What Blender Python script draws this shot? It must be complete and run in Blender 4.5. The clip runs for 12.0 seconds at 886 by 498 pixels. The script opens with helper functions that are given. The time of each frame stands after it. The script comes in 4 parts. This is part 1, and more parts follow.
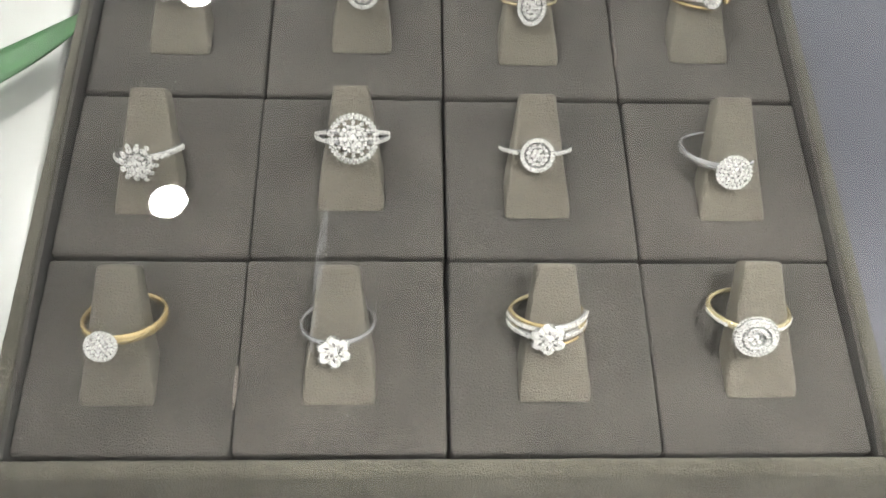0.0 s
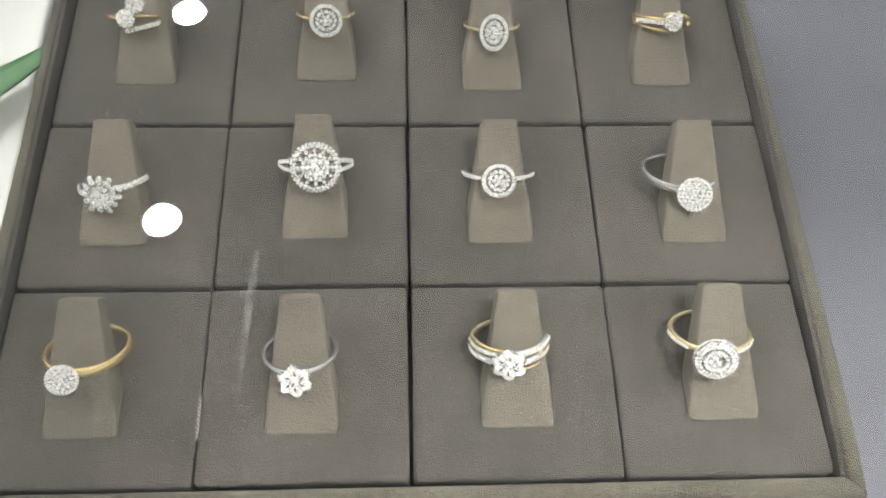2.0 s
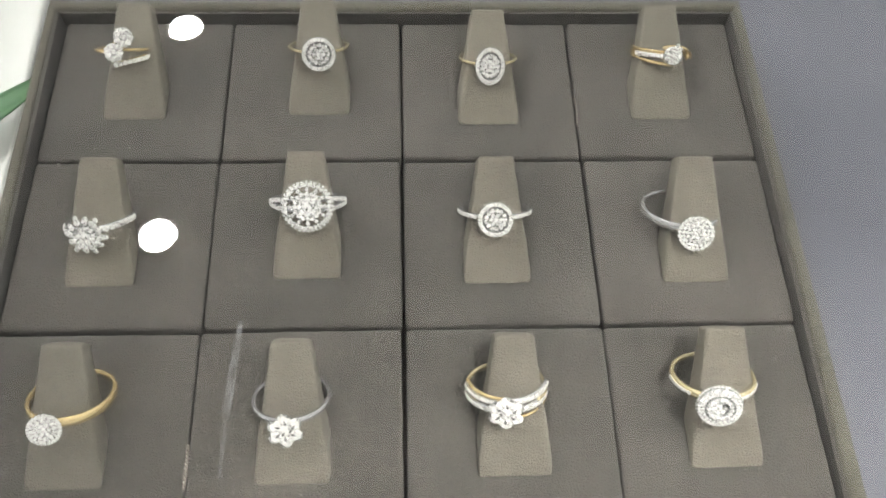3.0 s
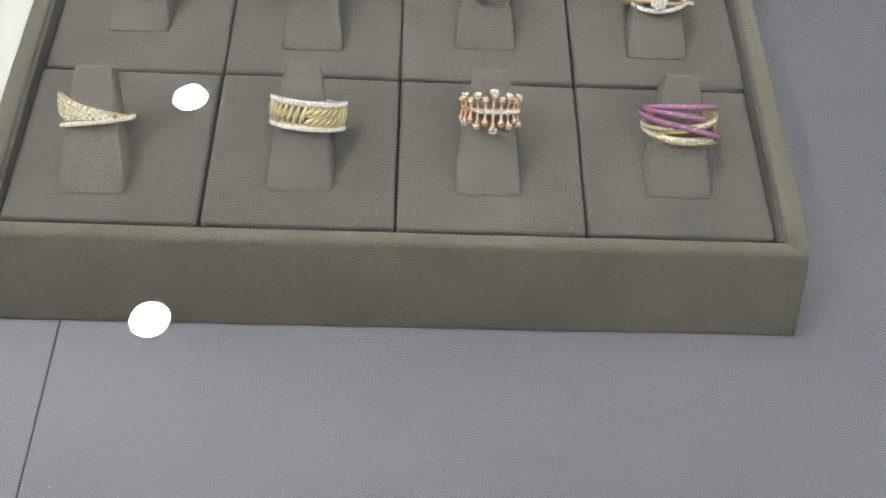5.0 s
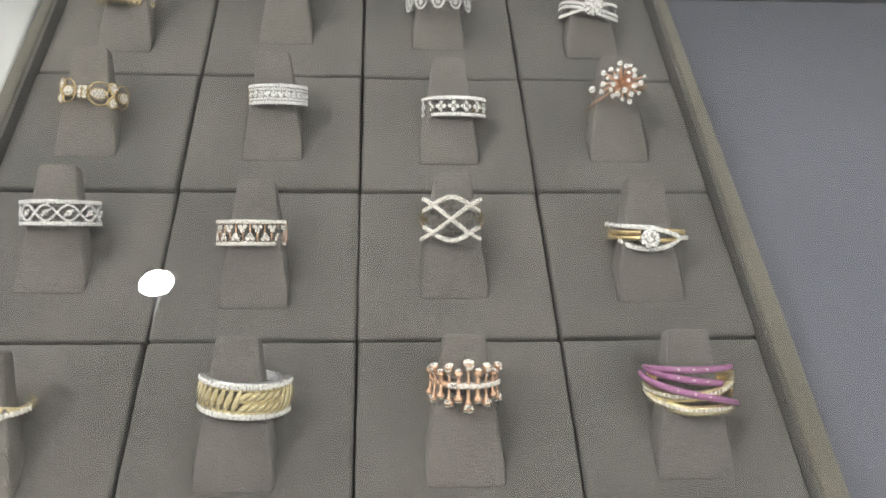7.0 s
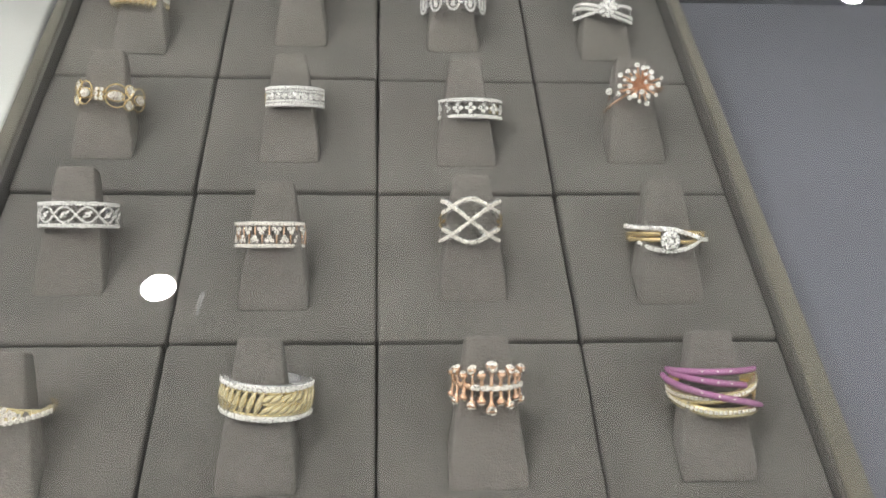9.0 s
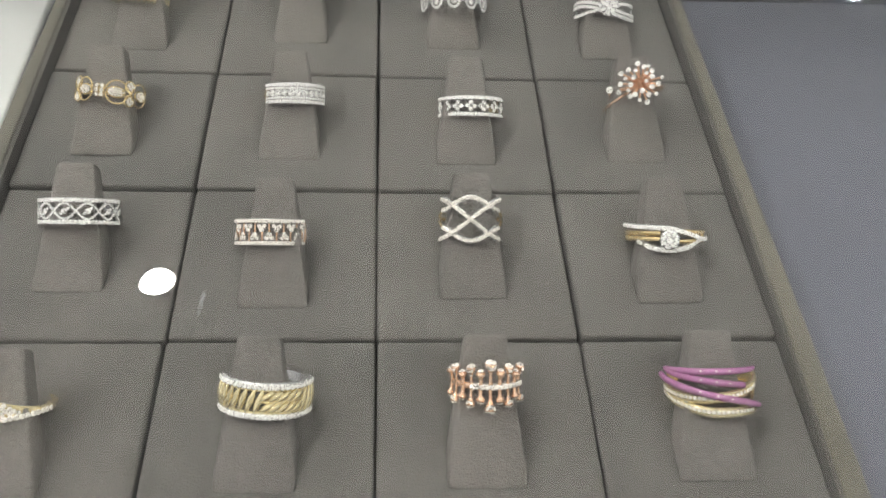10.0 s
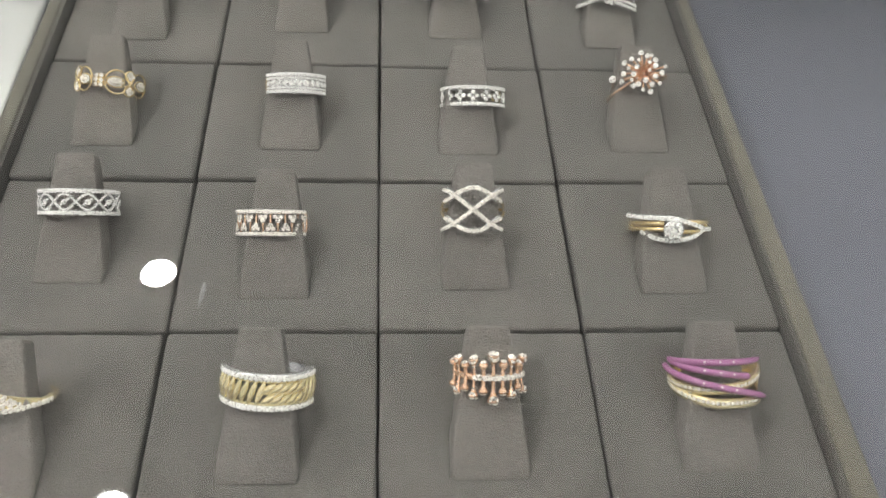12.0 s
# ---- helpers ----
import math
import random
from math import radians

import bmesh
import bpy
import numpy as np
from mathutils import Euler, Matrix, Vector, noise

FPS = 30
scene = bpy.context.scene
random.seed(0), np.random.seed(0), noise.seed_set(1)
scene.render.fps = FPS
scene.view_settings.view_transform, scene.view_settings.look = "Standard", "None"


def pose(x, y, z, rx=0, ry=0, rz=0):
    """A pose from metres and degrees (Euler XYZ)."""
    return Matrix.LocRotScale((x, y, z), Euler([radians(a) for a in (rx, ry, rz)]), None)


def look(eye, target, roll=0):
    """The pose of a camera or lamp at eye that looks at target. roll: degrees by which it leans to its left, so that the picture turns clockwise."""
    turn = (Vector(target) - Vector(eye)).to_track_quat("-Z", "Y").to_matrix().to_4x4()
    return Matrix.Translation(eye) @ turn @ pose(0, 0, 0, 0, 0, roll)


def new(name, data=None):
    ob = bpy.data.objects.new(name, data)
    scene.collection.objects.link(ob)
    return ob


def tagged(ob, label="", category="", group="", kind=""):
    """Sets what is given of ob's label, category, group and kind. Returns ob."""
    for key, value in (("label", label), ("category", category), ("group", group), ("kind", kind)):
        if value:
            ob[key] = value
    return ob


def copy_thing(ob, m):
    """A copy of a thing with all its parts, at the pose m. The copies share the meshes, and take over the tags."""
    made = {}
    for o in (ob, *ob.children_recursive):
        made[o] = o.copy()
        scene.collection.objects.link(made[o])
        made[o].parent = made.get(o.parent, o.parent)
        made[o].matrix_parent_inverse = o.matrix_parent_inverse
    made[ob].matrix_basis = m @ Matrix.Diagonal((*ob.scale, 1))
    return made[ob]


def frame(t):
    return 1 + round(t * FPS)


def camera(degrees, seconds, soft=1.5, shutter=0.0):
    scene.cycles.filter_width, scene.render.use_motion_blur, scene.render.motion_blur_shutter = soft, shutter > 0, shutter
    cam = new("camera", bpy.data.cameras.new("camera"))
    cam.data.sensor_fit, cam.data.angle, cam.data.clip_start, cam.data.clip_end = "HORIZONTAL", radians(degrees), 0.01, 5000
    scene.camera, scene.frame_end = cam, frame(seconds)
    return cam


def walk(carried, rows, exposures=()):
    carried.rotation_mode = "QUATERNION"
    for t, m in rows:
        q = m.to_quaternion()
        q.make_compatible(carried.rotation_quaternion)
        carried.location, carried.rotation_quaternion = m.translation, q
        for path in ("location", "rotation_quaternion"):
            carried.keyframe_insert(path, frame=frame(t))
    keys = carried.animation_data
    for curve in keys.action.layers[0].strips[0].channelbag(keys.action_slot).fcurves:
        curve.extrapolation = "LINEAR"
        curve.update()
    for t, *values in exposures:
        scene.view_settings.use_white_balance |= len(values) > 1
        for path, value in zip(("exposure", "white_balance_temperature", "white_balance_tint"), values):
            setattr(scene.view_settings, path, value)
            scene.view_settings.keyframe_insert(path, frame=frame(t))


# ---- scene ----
cam = camera(54.13, 12.0, soft=1.5)
PATH = [
    (0.0, (-0.00969, -0.09984, 0.23210), (-0.00194, -0.01073, 0.05322), 4.70),
    (0.5, (-0.00893, -0.10259, 0.23415), (-0.00105, -0.01187, 0.05608), 4.37),
    (1.0, (-0.00889, -0.10271, 0.23456), (-0.00021, -0.01170, 0.05668), 4.74),
    (1.5, (-0.00715, -0.09998, 0.23453), (0.00156, -0.00859, 0.05685), 4.65),
    (2.0, (-0.00034, -0.09725, 0.23498), (0.00779, -0.00562, 0.05739), 3.87),
    (2.5, (0.00179, -0.09497, 0.23581), (0.00954, -0.00281, 0.05848), 3.71),
    (2.7, (0.00051, -0.09341, 0.23399), (0.00906, 0.00005, 0.05738), 3.74),
    (4.3, (0.00241, -0.00203, 0.23223), (0.01013, 0.09285, 0.05633), 5.12),
    (4.5, (0.00459, 0.01943, 0.22996), (0.01207, 0.11492, 0.05439), 4.79),
    (4.6, (0.00529, 0.02800, 0.23007), (0.01283, 0.12421, 0.05490), 5.02),
    (4.9, (0.00403, 0.05879, 0.22907), (0.01126, 0.15706, 0.05503), 4.72),
    (5.0, (0.00306, 0.06932, 0.22565), (0.01044, 0.16912, 0.05249), 5.07),
    (5.2, (0.00317, 0.08773, 0.22409), (0.01038, 0.19088, 0.05289), 4.86),
    (5.5, (0.00656, 0.10964, 0.22066), (0.01356, 0.22139, 0.05494), 4.31),
    (6.0, (0.00668, 0.11921, 0.20323), (0.01554, 0.24195, 0.04557), 3.22),
    (6.5, (0.00637, 0.11507, 0.20858), (0.01924, 0.24535, 0.05739), 4.05),
    (8.5, (0.00308, 0.11469, 0.20717), (0.01650, 0.24563, 0.05659), 4.21),
    (9.0, (0.00099, 0.11502, 0.20713), (0.01419, 0.24640, 0.05691), 4.09),
    (9.5, (0.00049, 0.11579, 0.20913), (0.01421, 0.24671, 0.05855), 4.53),
    (10.0, (0.00082, 0.11553, 0.20788), (0.01422, 0.24600, 0.05689), 4.47),
    (10.5, (0.00087, 0.11564, 0.20771), (0.01404, 0.24587, 0.05649), 4.42),
    (11.0, (0.00011, 0.11611, 0.20741), (0.01404, 0.24597, 0.05595), 4.70),
    (11.5, (-0.00019, 0.11674, 0.20682), (0.01378, 0.24543, 0.05436), 4.75),
    (12.0, (0.00056, 0.11625, 0.20676), (0.01375, 0.24522, 0.05446), 4.40),
]
walk(cam, [(t, look(eye, target, roll)) for t, eye, target, roll in PATH], [(0.0, 0.0), (12.0, 0.0)])

# ---- light: a lit shop, downlights in a white ceiling ----
LAMP_RADIANCE = 512.0
world = bpy.data.worlds.new("world")
scene.world = world
world.use_nodes = True
world.node_tree.nodes["Background"].inputs[0].default_value = (0.8, 0.85, 1.0, 1)
world.node_tree.nodes["Background"].inputs[1].default_value = 0.05


# ---- materials ----
def nodes_of(name):
    m = bpy.data.materials.new(name)
    m.use_nodes = True
    return m, m.node_tree.nodes, m.node_tree.links, m.node_tree.nodes["Principled BSDF"]


def noise_node(nodes, links, scale, detail=3.0, stretch=(1, 1, 1), rough=0.55):
    geo = nodes.new("ShaderNodeNewGeometry")
    mp = nodes.new("ShaderNodeMapping")
    mp.inputs["Scale"].default_value = stretch
    tex = nodes.new("ShaderNodeTexNoise")
    tex.inputs["Scale"].default_value = scale
    tex.inputs["Detail"].default_value = detail
    tex.inputs["Roughness"].default_value = rough
    links.new(geo.outputs["Position"], mp.inputs["Vector"])
    links.new(mp.outputs["Vector"], tex.inputs["Vector"])
    return tex


def ramp_node(nodes, links, source, low, high, p0=0.3, p1=0.7):
    r = nodes.new("ShaderNodeValToRGB")
    r.color_ramp.elements[0].position, r.color_ramp.elements[1].position = p0, p1
    r.color_ramp.elements[0].color, r.color_ramp.elements[1].color = (*low, 1), (*high, 1)
    links.new(source, r.inputs["Fac"])
    return r


def mix_node(nodes, links, a, b, fac, how="MULTIPLY"):
    mx = nodes.new("ShaderNodeMix")
    mx.data_type, mx.blend_type = "RGBA", how
    mx.inputs[0].default_value = fac
    links.new(a, mx.inputs[6])
    links.new(b, mx.inputs[7])
    return mx.outputs[2]


def bump_node(nodes, links, bsdf, height, strength, distance):
    b = nodes.new("ShaderNodeBump")
    b.inputs["Strength"].default_value, b.inputs["Distance"].default_value = strength, distance
    links.new(height, b.inputs["Height"])
    links.new(b.outputs["Normal"], bsdf.inputs["Normal"])


def suede(name, low, high, grain=850, wrinkle=(1, 1, 1), depth=0.0009, mottle=0.8):
    m, nodes, links, bsdf = nodes_of(name)
    coarse = noise_node(nodes, links, 45, 4)
    fine = noise_node(nodes, links, grain, 4, wrinkle, 0.7)
    nap = noise_node(nodes, links, 2600, 2)
    c1 = ramp_node(nodes, links, coarse.outputs["Fac"], low, high)
    c2 = ramp_node(nodes, links, fine.outputs["Fac"], (0.55, 0.55, 0.55), (1.32, 1.32, 1.32), 0.4, 0.6)
    info = nodes.new("ShaderNodeObjectInfo")
    c3 = ramp_node(nodes, links, info.outputs["Random"], (0.9, 0.9, 0.9), (1.08, 1.06, 1.05), 0, 1)
    c = mix_node(nodes, links, c1.outputs["Color"], c2.outputs["Color"], mottle)
    c = mix_node(nodes, links, c, c3.outputs["Color"], 1.0)
    links.new(c, bsdf.inputs["Base Color"])
    bsdf.inputs["Roughness"].default_value = 0.95
    bsdf.inputs["Specular IOR Level"].default_value = 0.15
    bsdf.inputs["Sheen Weight"].default_value = 0.08
    bsdf.inputs["Sheen Roughness"].default_value = 0.5
    add = nodes.new("ShaderNodeMath")
    add.operation = "ADD"
    links.new(fine.outputs["Fac"], add.inputs[0])
    links.new(nap.outputs["Fac"], add.inputs[1])
    bump_node(nodes, links, bsdf, add.outputs[0], 0.6, depth)
    return m


def plain(name, low, high, rough, metal=0.0, scale=60, bump=0.0, coat=0.0, grain=1500):
    m, nodes, links, bsdf = nodes_of(name)
    a = noise_node(nodes, links, scale, 4)
    c = ramp_node(nodes, links, a.outputs["Fac"], low, high)
    links.new(c.outputs["Color"], bsdf.inputs["Base Color"])
    b = noise_node(nodes, links, grain, 3)
    r = ramp_node(nodes, links, b.outputs["Fac"], (rough * 0.75,) * 3, (min(1, rough * 1.3),) * 3)
    links.new(r.outputs["Color"], bsdf.inputs["Roughness"])
    bsdf.inputs["Metallic"].default_value = metal
    bsdf.inputs["Coat Weight"].default_value = coat
    if bump:
        bump_node(nodes, links, bsdf, b.outputs["Fac"], 0.5, bump)
    return m


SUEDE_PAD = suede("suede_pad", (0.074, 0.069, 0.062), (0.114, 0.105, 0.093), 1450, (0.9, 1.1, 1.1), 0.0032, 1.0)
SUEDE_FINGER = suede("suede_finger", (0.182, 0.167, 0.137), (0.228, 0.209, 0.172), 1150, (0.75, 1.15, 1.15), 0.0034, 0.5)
SUEDE_TRAY = suede("suede_tray", (0.097, 0.090, 0.070), (0.137, 0.129, 0.102), 1250, (1, 1, 1), 0.0022, 1.0)
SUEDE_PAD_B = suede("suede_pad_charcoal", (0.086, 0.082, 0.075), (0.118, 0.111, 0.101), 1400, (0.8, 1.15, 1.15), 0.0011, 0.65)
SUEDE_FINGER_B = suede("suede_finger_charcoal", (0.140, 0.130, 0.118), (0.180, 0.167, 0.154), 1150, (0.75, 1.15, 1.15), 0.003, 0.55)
SUEDE_TRAY_B = suede("suede_tray_charcoal", (0.103, 0.097, 0.078), (0.132, 0.123, 0.098), 1000, (1, 1, 1), 0.0013, 0.6)
# darker suede tone, paints the shade on the trays' inner wall faces
WALL_SHADE = suede("wall_shade", (0.058, 0.053, 0.049), (0.084, 0.080, 0.072))
DECK = plain("lavender_deck", (0.085, 0.087, 0.106), (0.105, 0.107, 0.129), 0.55, scale=14, bump=0.00004)
WHITE_GLOSS = plain("white_acrylic", (0.514, 0.522, 0.497), (0.562, 0.570, 0.546), 0.18, scale=20, coat=0.3)
LEAF = plain("leaf_green", (0.03, 0.10, 0.035), (0.06, 0.17, 0.06), 0.45, scale=260, bump=0.0001)
CEILING = plain("ceiling_paint", (0.83, 0.83, 0.83), (0.88, 0.88, 0.88), 0.9, scale=3)
WALL = plain("wall_paint", (0.589, 0.589, 0.589), (0.703, 0.703, 0.703), 0.85, scale=2)
FLOOR = plain("floor_stone", (0.400, 0.380, 0.360), (0.520, 0.500, 0.480), 0.4, scale=5)
COUNTER = plain("counter_laminate", (0.650, 0.650, 0.650), (0.754, 0.754, 0.754), 0.4, scale=6)
BEZEL = plain("white_bezel", (0.75, 0.75, 0.75), (0.82, 0.82, 0.82), 0.4)
SILVER = plain("white_gold", (0.74, 0.74, 0.75), (0.88, 0.88, 0.89), 0.16, 0.85, 80, grain=250)
PAVE_METAL = plain("rhodium_setting", (0.74, 0.74, 0.73), (0.90, 0.90, 0.89), 0.22, 0.75, 400, grain=900)
GOLD = plain("yellow_gold", (0.88, 0.66, 0.31), (0.97, 0.79, 0.46), 0.2, 0.78, 80, grain=250)
PALE_GOLD = plain("pale_gold", (0.86, 0.74, 0.43), (0.97, 0.86, 0.57), 0.2, 0.74, 80, grain=250)
ROSE = plain("rose_gold", (0.90, 0.56, 0.37), (0.98, 0.69, 0.49), 0.2, 0.74, 80, grain=250)
PURPLE = plain("purple_enamel", (0.235, 0.098, 0.192), (0.292, 0.126, 0.240), 0.16, 0.0, 300, coat=0.6)


def stone_material(name, tint):
    """Faceted brilliants: sparkle painted as a random dark-to-bright base colour on each facet."""
    m, nodes, links, bsdf = nodes_of(name)
    geo = nodes.new("ShaderNodeNewGeometry")
    r = ramp_node(nodes, links, geo.outputs["Random Per Island"], tuple(0.16 * c for c in tint), tint, 0.0, 0.4)
    links.new(r.outputs["Color"], bsdf.inputs["Base Color"])
    bsdf.inputs["Roughness"].default_value = 0.08
    bsdf.inputs["IOR"].default_value = 2.4
    bsdf.inputs["Metallic"].default_value = 0.25
    return m


DIAMOND = stone_material("diamond", (0.98, 0.965, 0.93))
DIAMOND_WARM = stone_material("warm_diamond", (0.95, 0.90, 0.82))

GLASS, gn, gl, gb = nodes_of("clear_glass")
gb.inputs["Base Color"].default_value = (1, 1, 1, 1)
gb.inputs["Transmission Weight"].default_value = 1.0
gb.inputs["Roughness"].default_value = 0.0
gb.inputs["IOR"].default_value = 1.5

LAMP, ln, ll, lb = nodes_of("lamp_lens")
lb.inputs["Base Color"].default_value = (1, 1, 1, 1)
lb.inputs["Emission Color"].default_value = (0.985, 0.99, 0.945, 1)
lb.inputs["Emission Strength"].default_value = LAMP_RADIANCE


# ---- building helpers: meshes are drawn in centimetres ----
def part(name, bm, material, parent=None, label="", smooth=False):
    bmesh.ops.recalc_face_normals(bm, faces=bm.faces[:])
    bmesh.ops.scale(bm, vec=(0.01, 0.01, 0.01), verts=bm.verts[:])
    me = bpy.data.meshes.new(name)
    bm.to_mesh(me)
    bm.free()
    me.materials.append(material)
    if smooth:
        me.polygons.foreach_set("use_smooth", [True] * len(me.polygons))
    ob = new(name, me)
    ob.parent = parent
    if label:
        tagged(ob, label)
    return ob


def thing(name, m, label, category, group="", kind=""):
    ob = new(name)
    ob.empty_display_size = 0.01
    ob.matrix_world = m
    return tagged(ob, label, category, group, kind)


def hexa(bm, pts):
    """A solid from eight corners: four below, four above, both counter-clockwise."""
    v = [bm.verts.new(p) for p in pts]
    for f in ((3, 2, 1, 0), (4, 5, 6, 7), (0, 1, 5, 4), (1, 2, 6, 5), (2, 3, 7, 6), (3, 0, 4, 7)):
        bm.faces.new([v[i] for i in f])
    return v


def box(bm, x0, x1, y0, y1, z0, z1):
    return hexa(bm, [(x0, y0, z0), (x1, y0, z0), (x1, y1, z0), (x0, y1, z0), (x0, y0, z1), (x1, y0, z1), (x1, y1, z1), (x0, y1, z1)])


def rounded(bm, width, segments=3):
    bmesh.ops.bevel(bm, geom=bm.edges[:], offset=width, segments=segments, profile=0.5, affect="EDGES")


def ragged(bm, amount, shortest, cuts):
    """Cuts the long edges up and moves the points a little, like a worn fabric edge."""
    bmesh.ops.subdivide_edges(bm, edges=[e for e in bm.edges if e.calc_length() > shortest], cuts=cuts, use_grid_fill=True)
    for v in bm.verts:
        v.co += Vector(noise.noise_vector(v.co * 2.3)) * amount + Vector(noise.noise_vector(v.co * 9.0)) * amount * 0.7


def slab(name, x0, x1, y0, y1, z0, z1, material, label, category, bevel=0.0, kind="structure"):
    bm = bmesh.new()
    box(bm, x0, x1, y0, y1, z0, z1)
    if bevel:
        rounded(bm, bevel)
    return tagged(part(name, bm, material), label, category, kind=kind)


# ---- the shop round the counter ----
slab("floor", -270, 270, -270, 430, -105, -95, FLOOR, "pale stone floor of the shop", "floor")
slab("ceiling", -270, 270, -270, 430, 168, 178, CEILING, "matt white ceiling with round downlights", "ceiling")
slab("wall_north", -270, 270, 420, 430, -95, 168, WALL, "plain grey painted shop wall", "wall")
slab("wall_south", -270, 270, -270, -260, -95, 168, WALL, "plain grey painted shop wall", "wall")
slab("wall_west", -270, -260, -260, 420, -95, 168, WALL, "plain grey painted shop wall", "wall")
slab("wall_east", 260, 270, -260, 420, -95, 168, WALL, "plain grey painted shop wall", "wall")


def downlight(x, y):
    base = thing("ceiling_downlight", pose(x, y, 1.68), "round white recessed ceiling downlight, switched on", "ceiling light", "ceiling downlights")
    bm = bmesh.new()
    rings = [(4.1, -1.4), (4.2, -1.8), (5.2, -1.2), (5.4, 0.0), (4.1, 0.0)]
    loops = [[bm.verts.new((r * math.cos(a), r * math.sin(a), z)) for a in [2 * math.pi * i / 32 for i in range(32)]] for r, z in rings]
    for k in range(len(loops)):
        a, b = loops[k], loops[(k + 1) % len(loops)]
        for i in range(32):
            bm.faces.new((a[i], a[(i + 1) % 32], b[(i + 1) % 32], b[i]))
    part("bezel", bm, BEZEL, base, smooth=True)
    bm = bmesh.new()
    bmesh.ops.create_cone(bm, cap_ends=True, segments=32, radius1=3.95, radius2=4.1, depth=0.8, matrix=Matrix.Translation((0, 0, -1.0)))
    part("lens", bm, LAMP, base, "glowing frosted lens")


# the first three are reflected in the glass; the rest are unseen, added
for x, y in ((-0.528, 0.830), (-0.531, 1.413), (1.61, 2.68), (-1.15, 0.30), (0.46, -0.30), (1.66, -0.40)):
    downlight(x, y)

# added spotlight at the unseen front downlight, brightening the front tray's near end
beam = bpy.data.lights.new("added_spot", "SPOT")
beam.energy, beam.color = 85.0, (1.0, 0.985, 0.93)
beam.spot_size, beam.spot_blend, beam.shadow_soft_size = radians(15), 1.0, 0.035
new("added_spot", beam).matrix_world = look((0.46, -0.30, 1.655), (0.09, -0.15, 0.02))

# a wider spotlight, added at the downlight beside the back tray for stronger shadows
side_beam = bpy.data.lights.new("added_spot", "SPOT")
side_beam.energy, side_beam.color = 58.0, (1.0, 0.985, 0.94)
side_beam.spot_size, side_beam.spot_blend, side_beam.shadow_soft_size = radians(22), 1.0, 0.05
new("added_spot", side_beam).matrix_world = look((-1.15, 0.30, 1.655), (0.0, 0.32, 0.02))

# ---- the glass-topped display counter ----
slab("counter_body", -62, 62, -40, 60, -95, -1.0, COUNTER, "pale grey laminate counter body under the case", "counter")
slab("case_deck", -9.44, 60, -38, 43.5, -1.0, 0.0, DECK, "lavender-grey deck panel of the display case", "counter deck", 0.05)
slab("case_deck_panel", -60, -9.45, -38, 43.5, -1.0, 0.0, DECK, "narrow lavender-grey deck panel beside a seam", "counter deck", 0.05)
slab("case_back", -60, 60, 43.55, 45.0, -1.0, 12.5, DECK, "upright lavender-grey back panel of the case", "case panel", 0.1)
slab("case_side_west", -61.5, -60.05, -38, 45, -1.0, 12.5, COUNTER, "pale grey side panel of the case", "case panel")
slab("case_side_east", 60.05, 61.5, -38, 45, -1.0, 12.5, COUNTER, "pale grey side panel of the case", "case panel")
slab("case_front", -61.5, 61.5, -39.5, -38.05, -1.0, 12.5, COUNTER, "pale grey front panel of the case", "case panel")
pane = slab("glass_top", -61.5, 61.5, -39.5, 45, 12.5, 12.8, GLASS, "clear glass top of the display case", "glass top")
pane.visible_shadow = False

# white acrylic strip and the leaf that hangs over it
bm = bmesh.new()
hexa(bm, [(x - 0.029 * (y - 1), y, z) for z in (0.0, 0.6) for x, y in ((-15.0, -34), (-11.8, -34), (-11.8, 43.2), (-15.0, 43.2))])
rounded(bm, 0.18, 4)
tagged(part("white_strip", bm, WHITE_GLOSS, smooth=True), "glossy white acrylic strip on the deck beside the trays", "display strip")


def leaf_blade():
    bm = bmesh.new()
    rows = []
    for i in range(25):
        u = i / 24
        cx, cy, cz = -18.5 + 7.6 * u, 4.72 + 1.3 * u + 3.75 * u ** 2.6, 0.75 + 0.9 * math.sin(math.pi * u) * 0.6 + 0.3 * u
        w = 0.6 * (1 - u ** 5) + 0.05
        a = math.atan2(0.35 + 10 * u ** 1.6, 7.6)
        nx, ny = -math.sin(a), math.cos(a)
        rows.append([(cx + nx * w * k, cy + ny * w * k, cz + 0.12 * abs(k)) for k in (-1, -0.5, 0, 0.5, 1)])
    top = [[bm.verts.new(p) for p in r] for r in rows]
    low = [[bm.verts.new((p[0], p[1], p[2] - 0.06)) for p in r] for r in rows]
    for i in range(24):
        for k in range(4):
            bm.faces.new((top[i][k], top[i + 1][k], top[i + 1][k + 1], top[i][k + 1]))
            bm.faces.new((low[i][k], low[i][k + 1], low[i + 1][k + 1], low[i + 1][k]))
        bm.faces.new((top[i][0], low[i][0], low[i + 1][0], top[i + 1][0]))
        bm.faces.new((top[i][4], top[i + 1][4], low[i + 1][4], low[i][4]))
    for e in (0, 24):
        bm.faces.new([*top[e], *reversed(low[e])])
    return bm


tagged(part("leaf", leaf_blade(), LEAF, smooth=True), "long curved green strap leaf lying over the white strip", "leaf")

# ---- trays ----
PITCH, DEEP = 5.2, 5.205
TRAY_A = Matrix.Translation((0, -0.0518, 0.024))
TRAY_B = pose(-0.0014, 0.1888, 0.0265, 0.42, 0.28, -0.04)


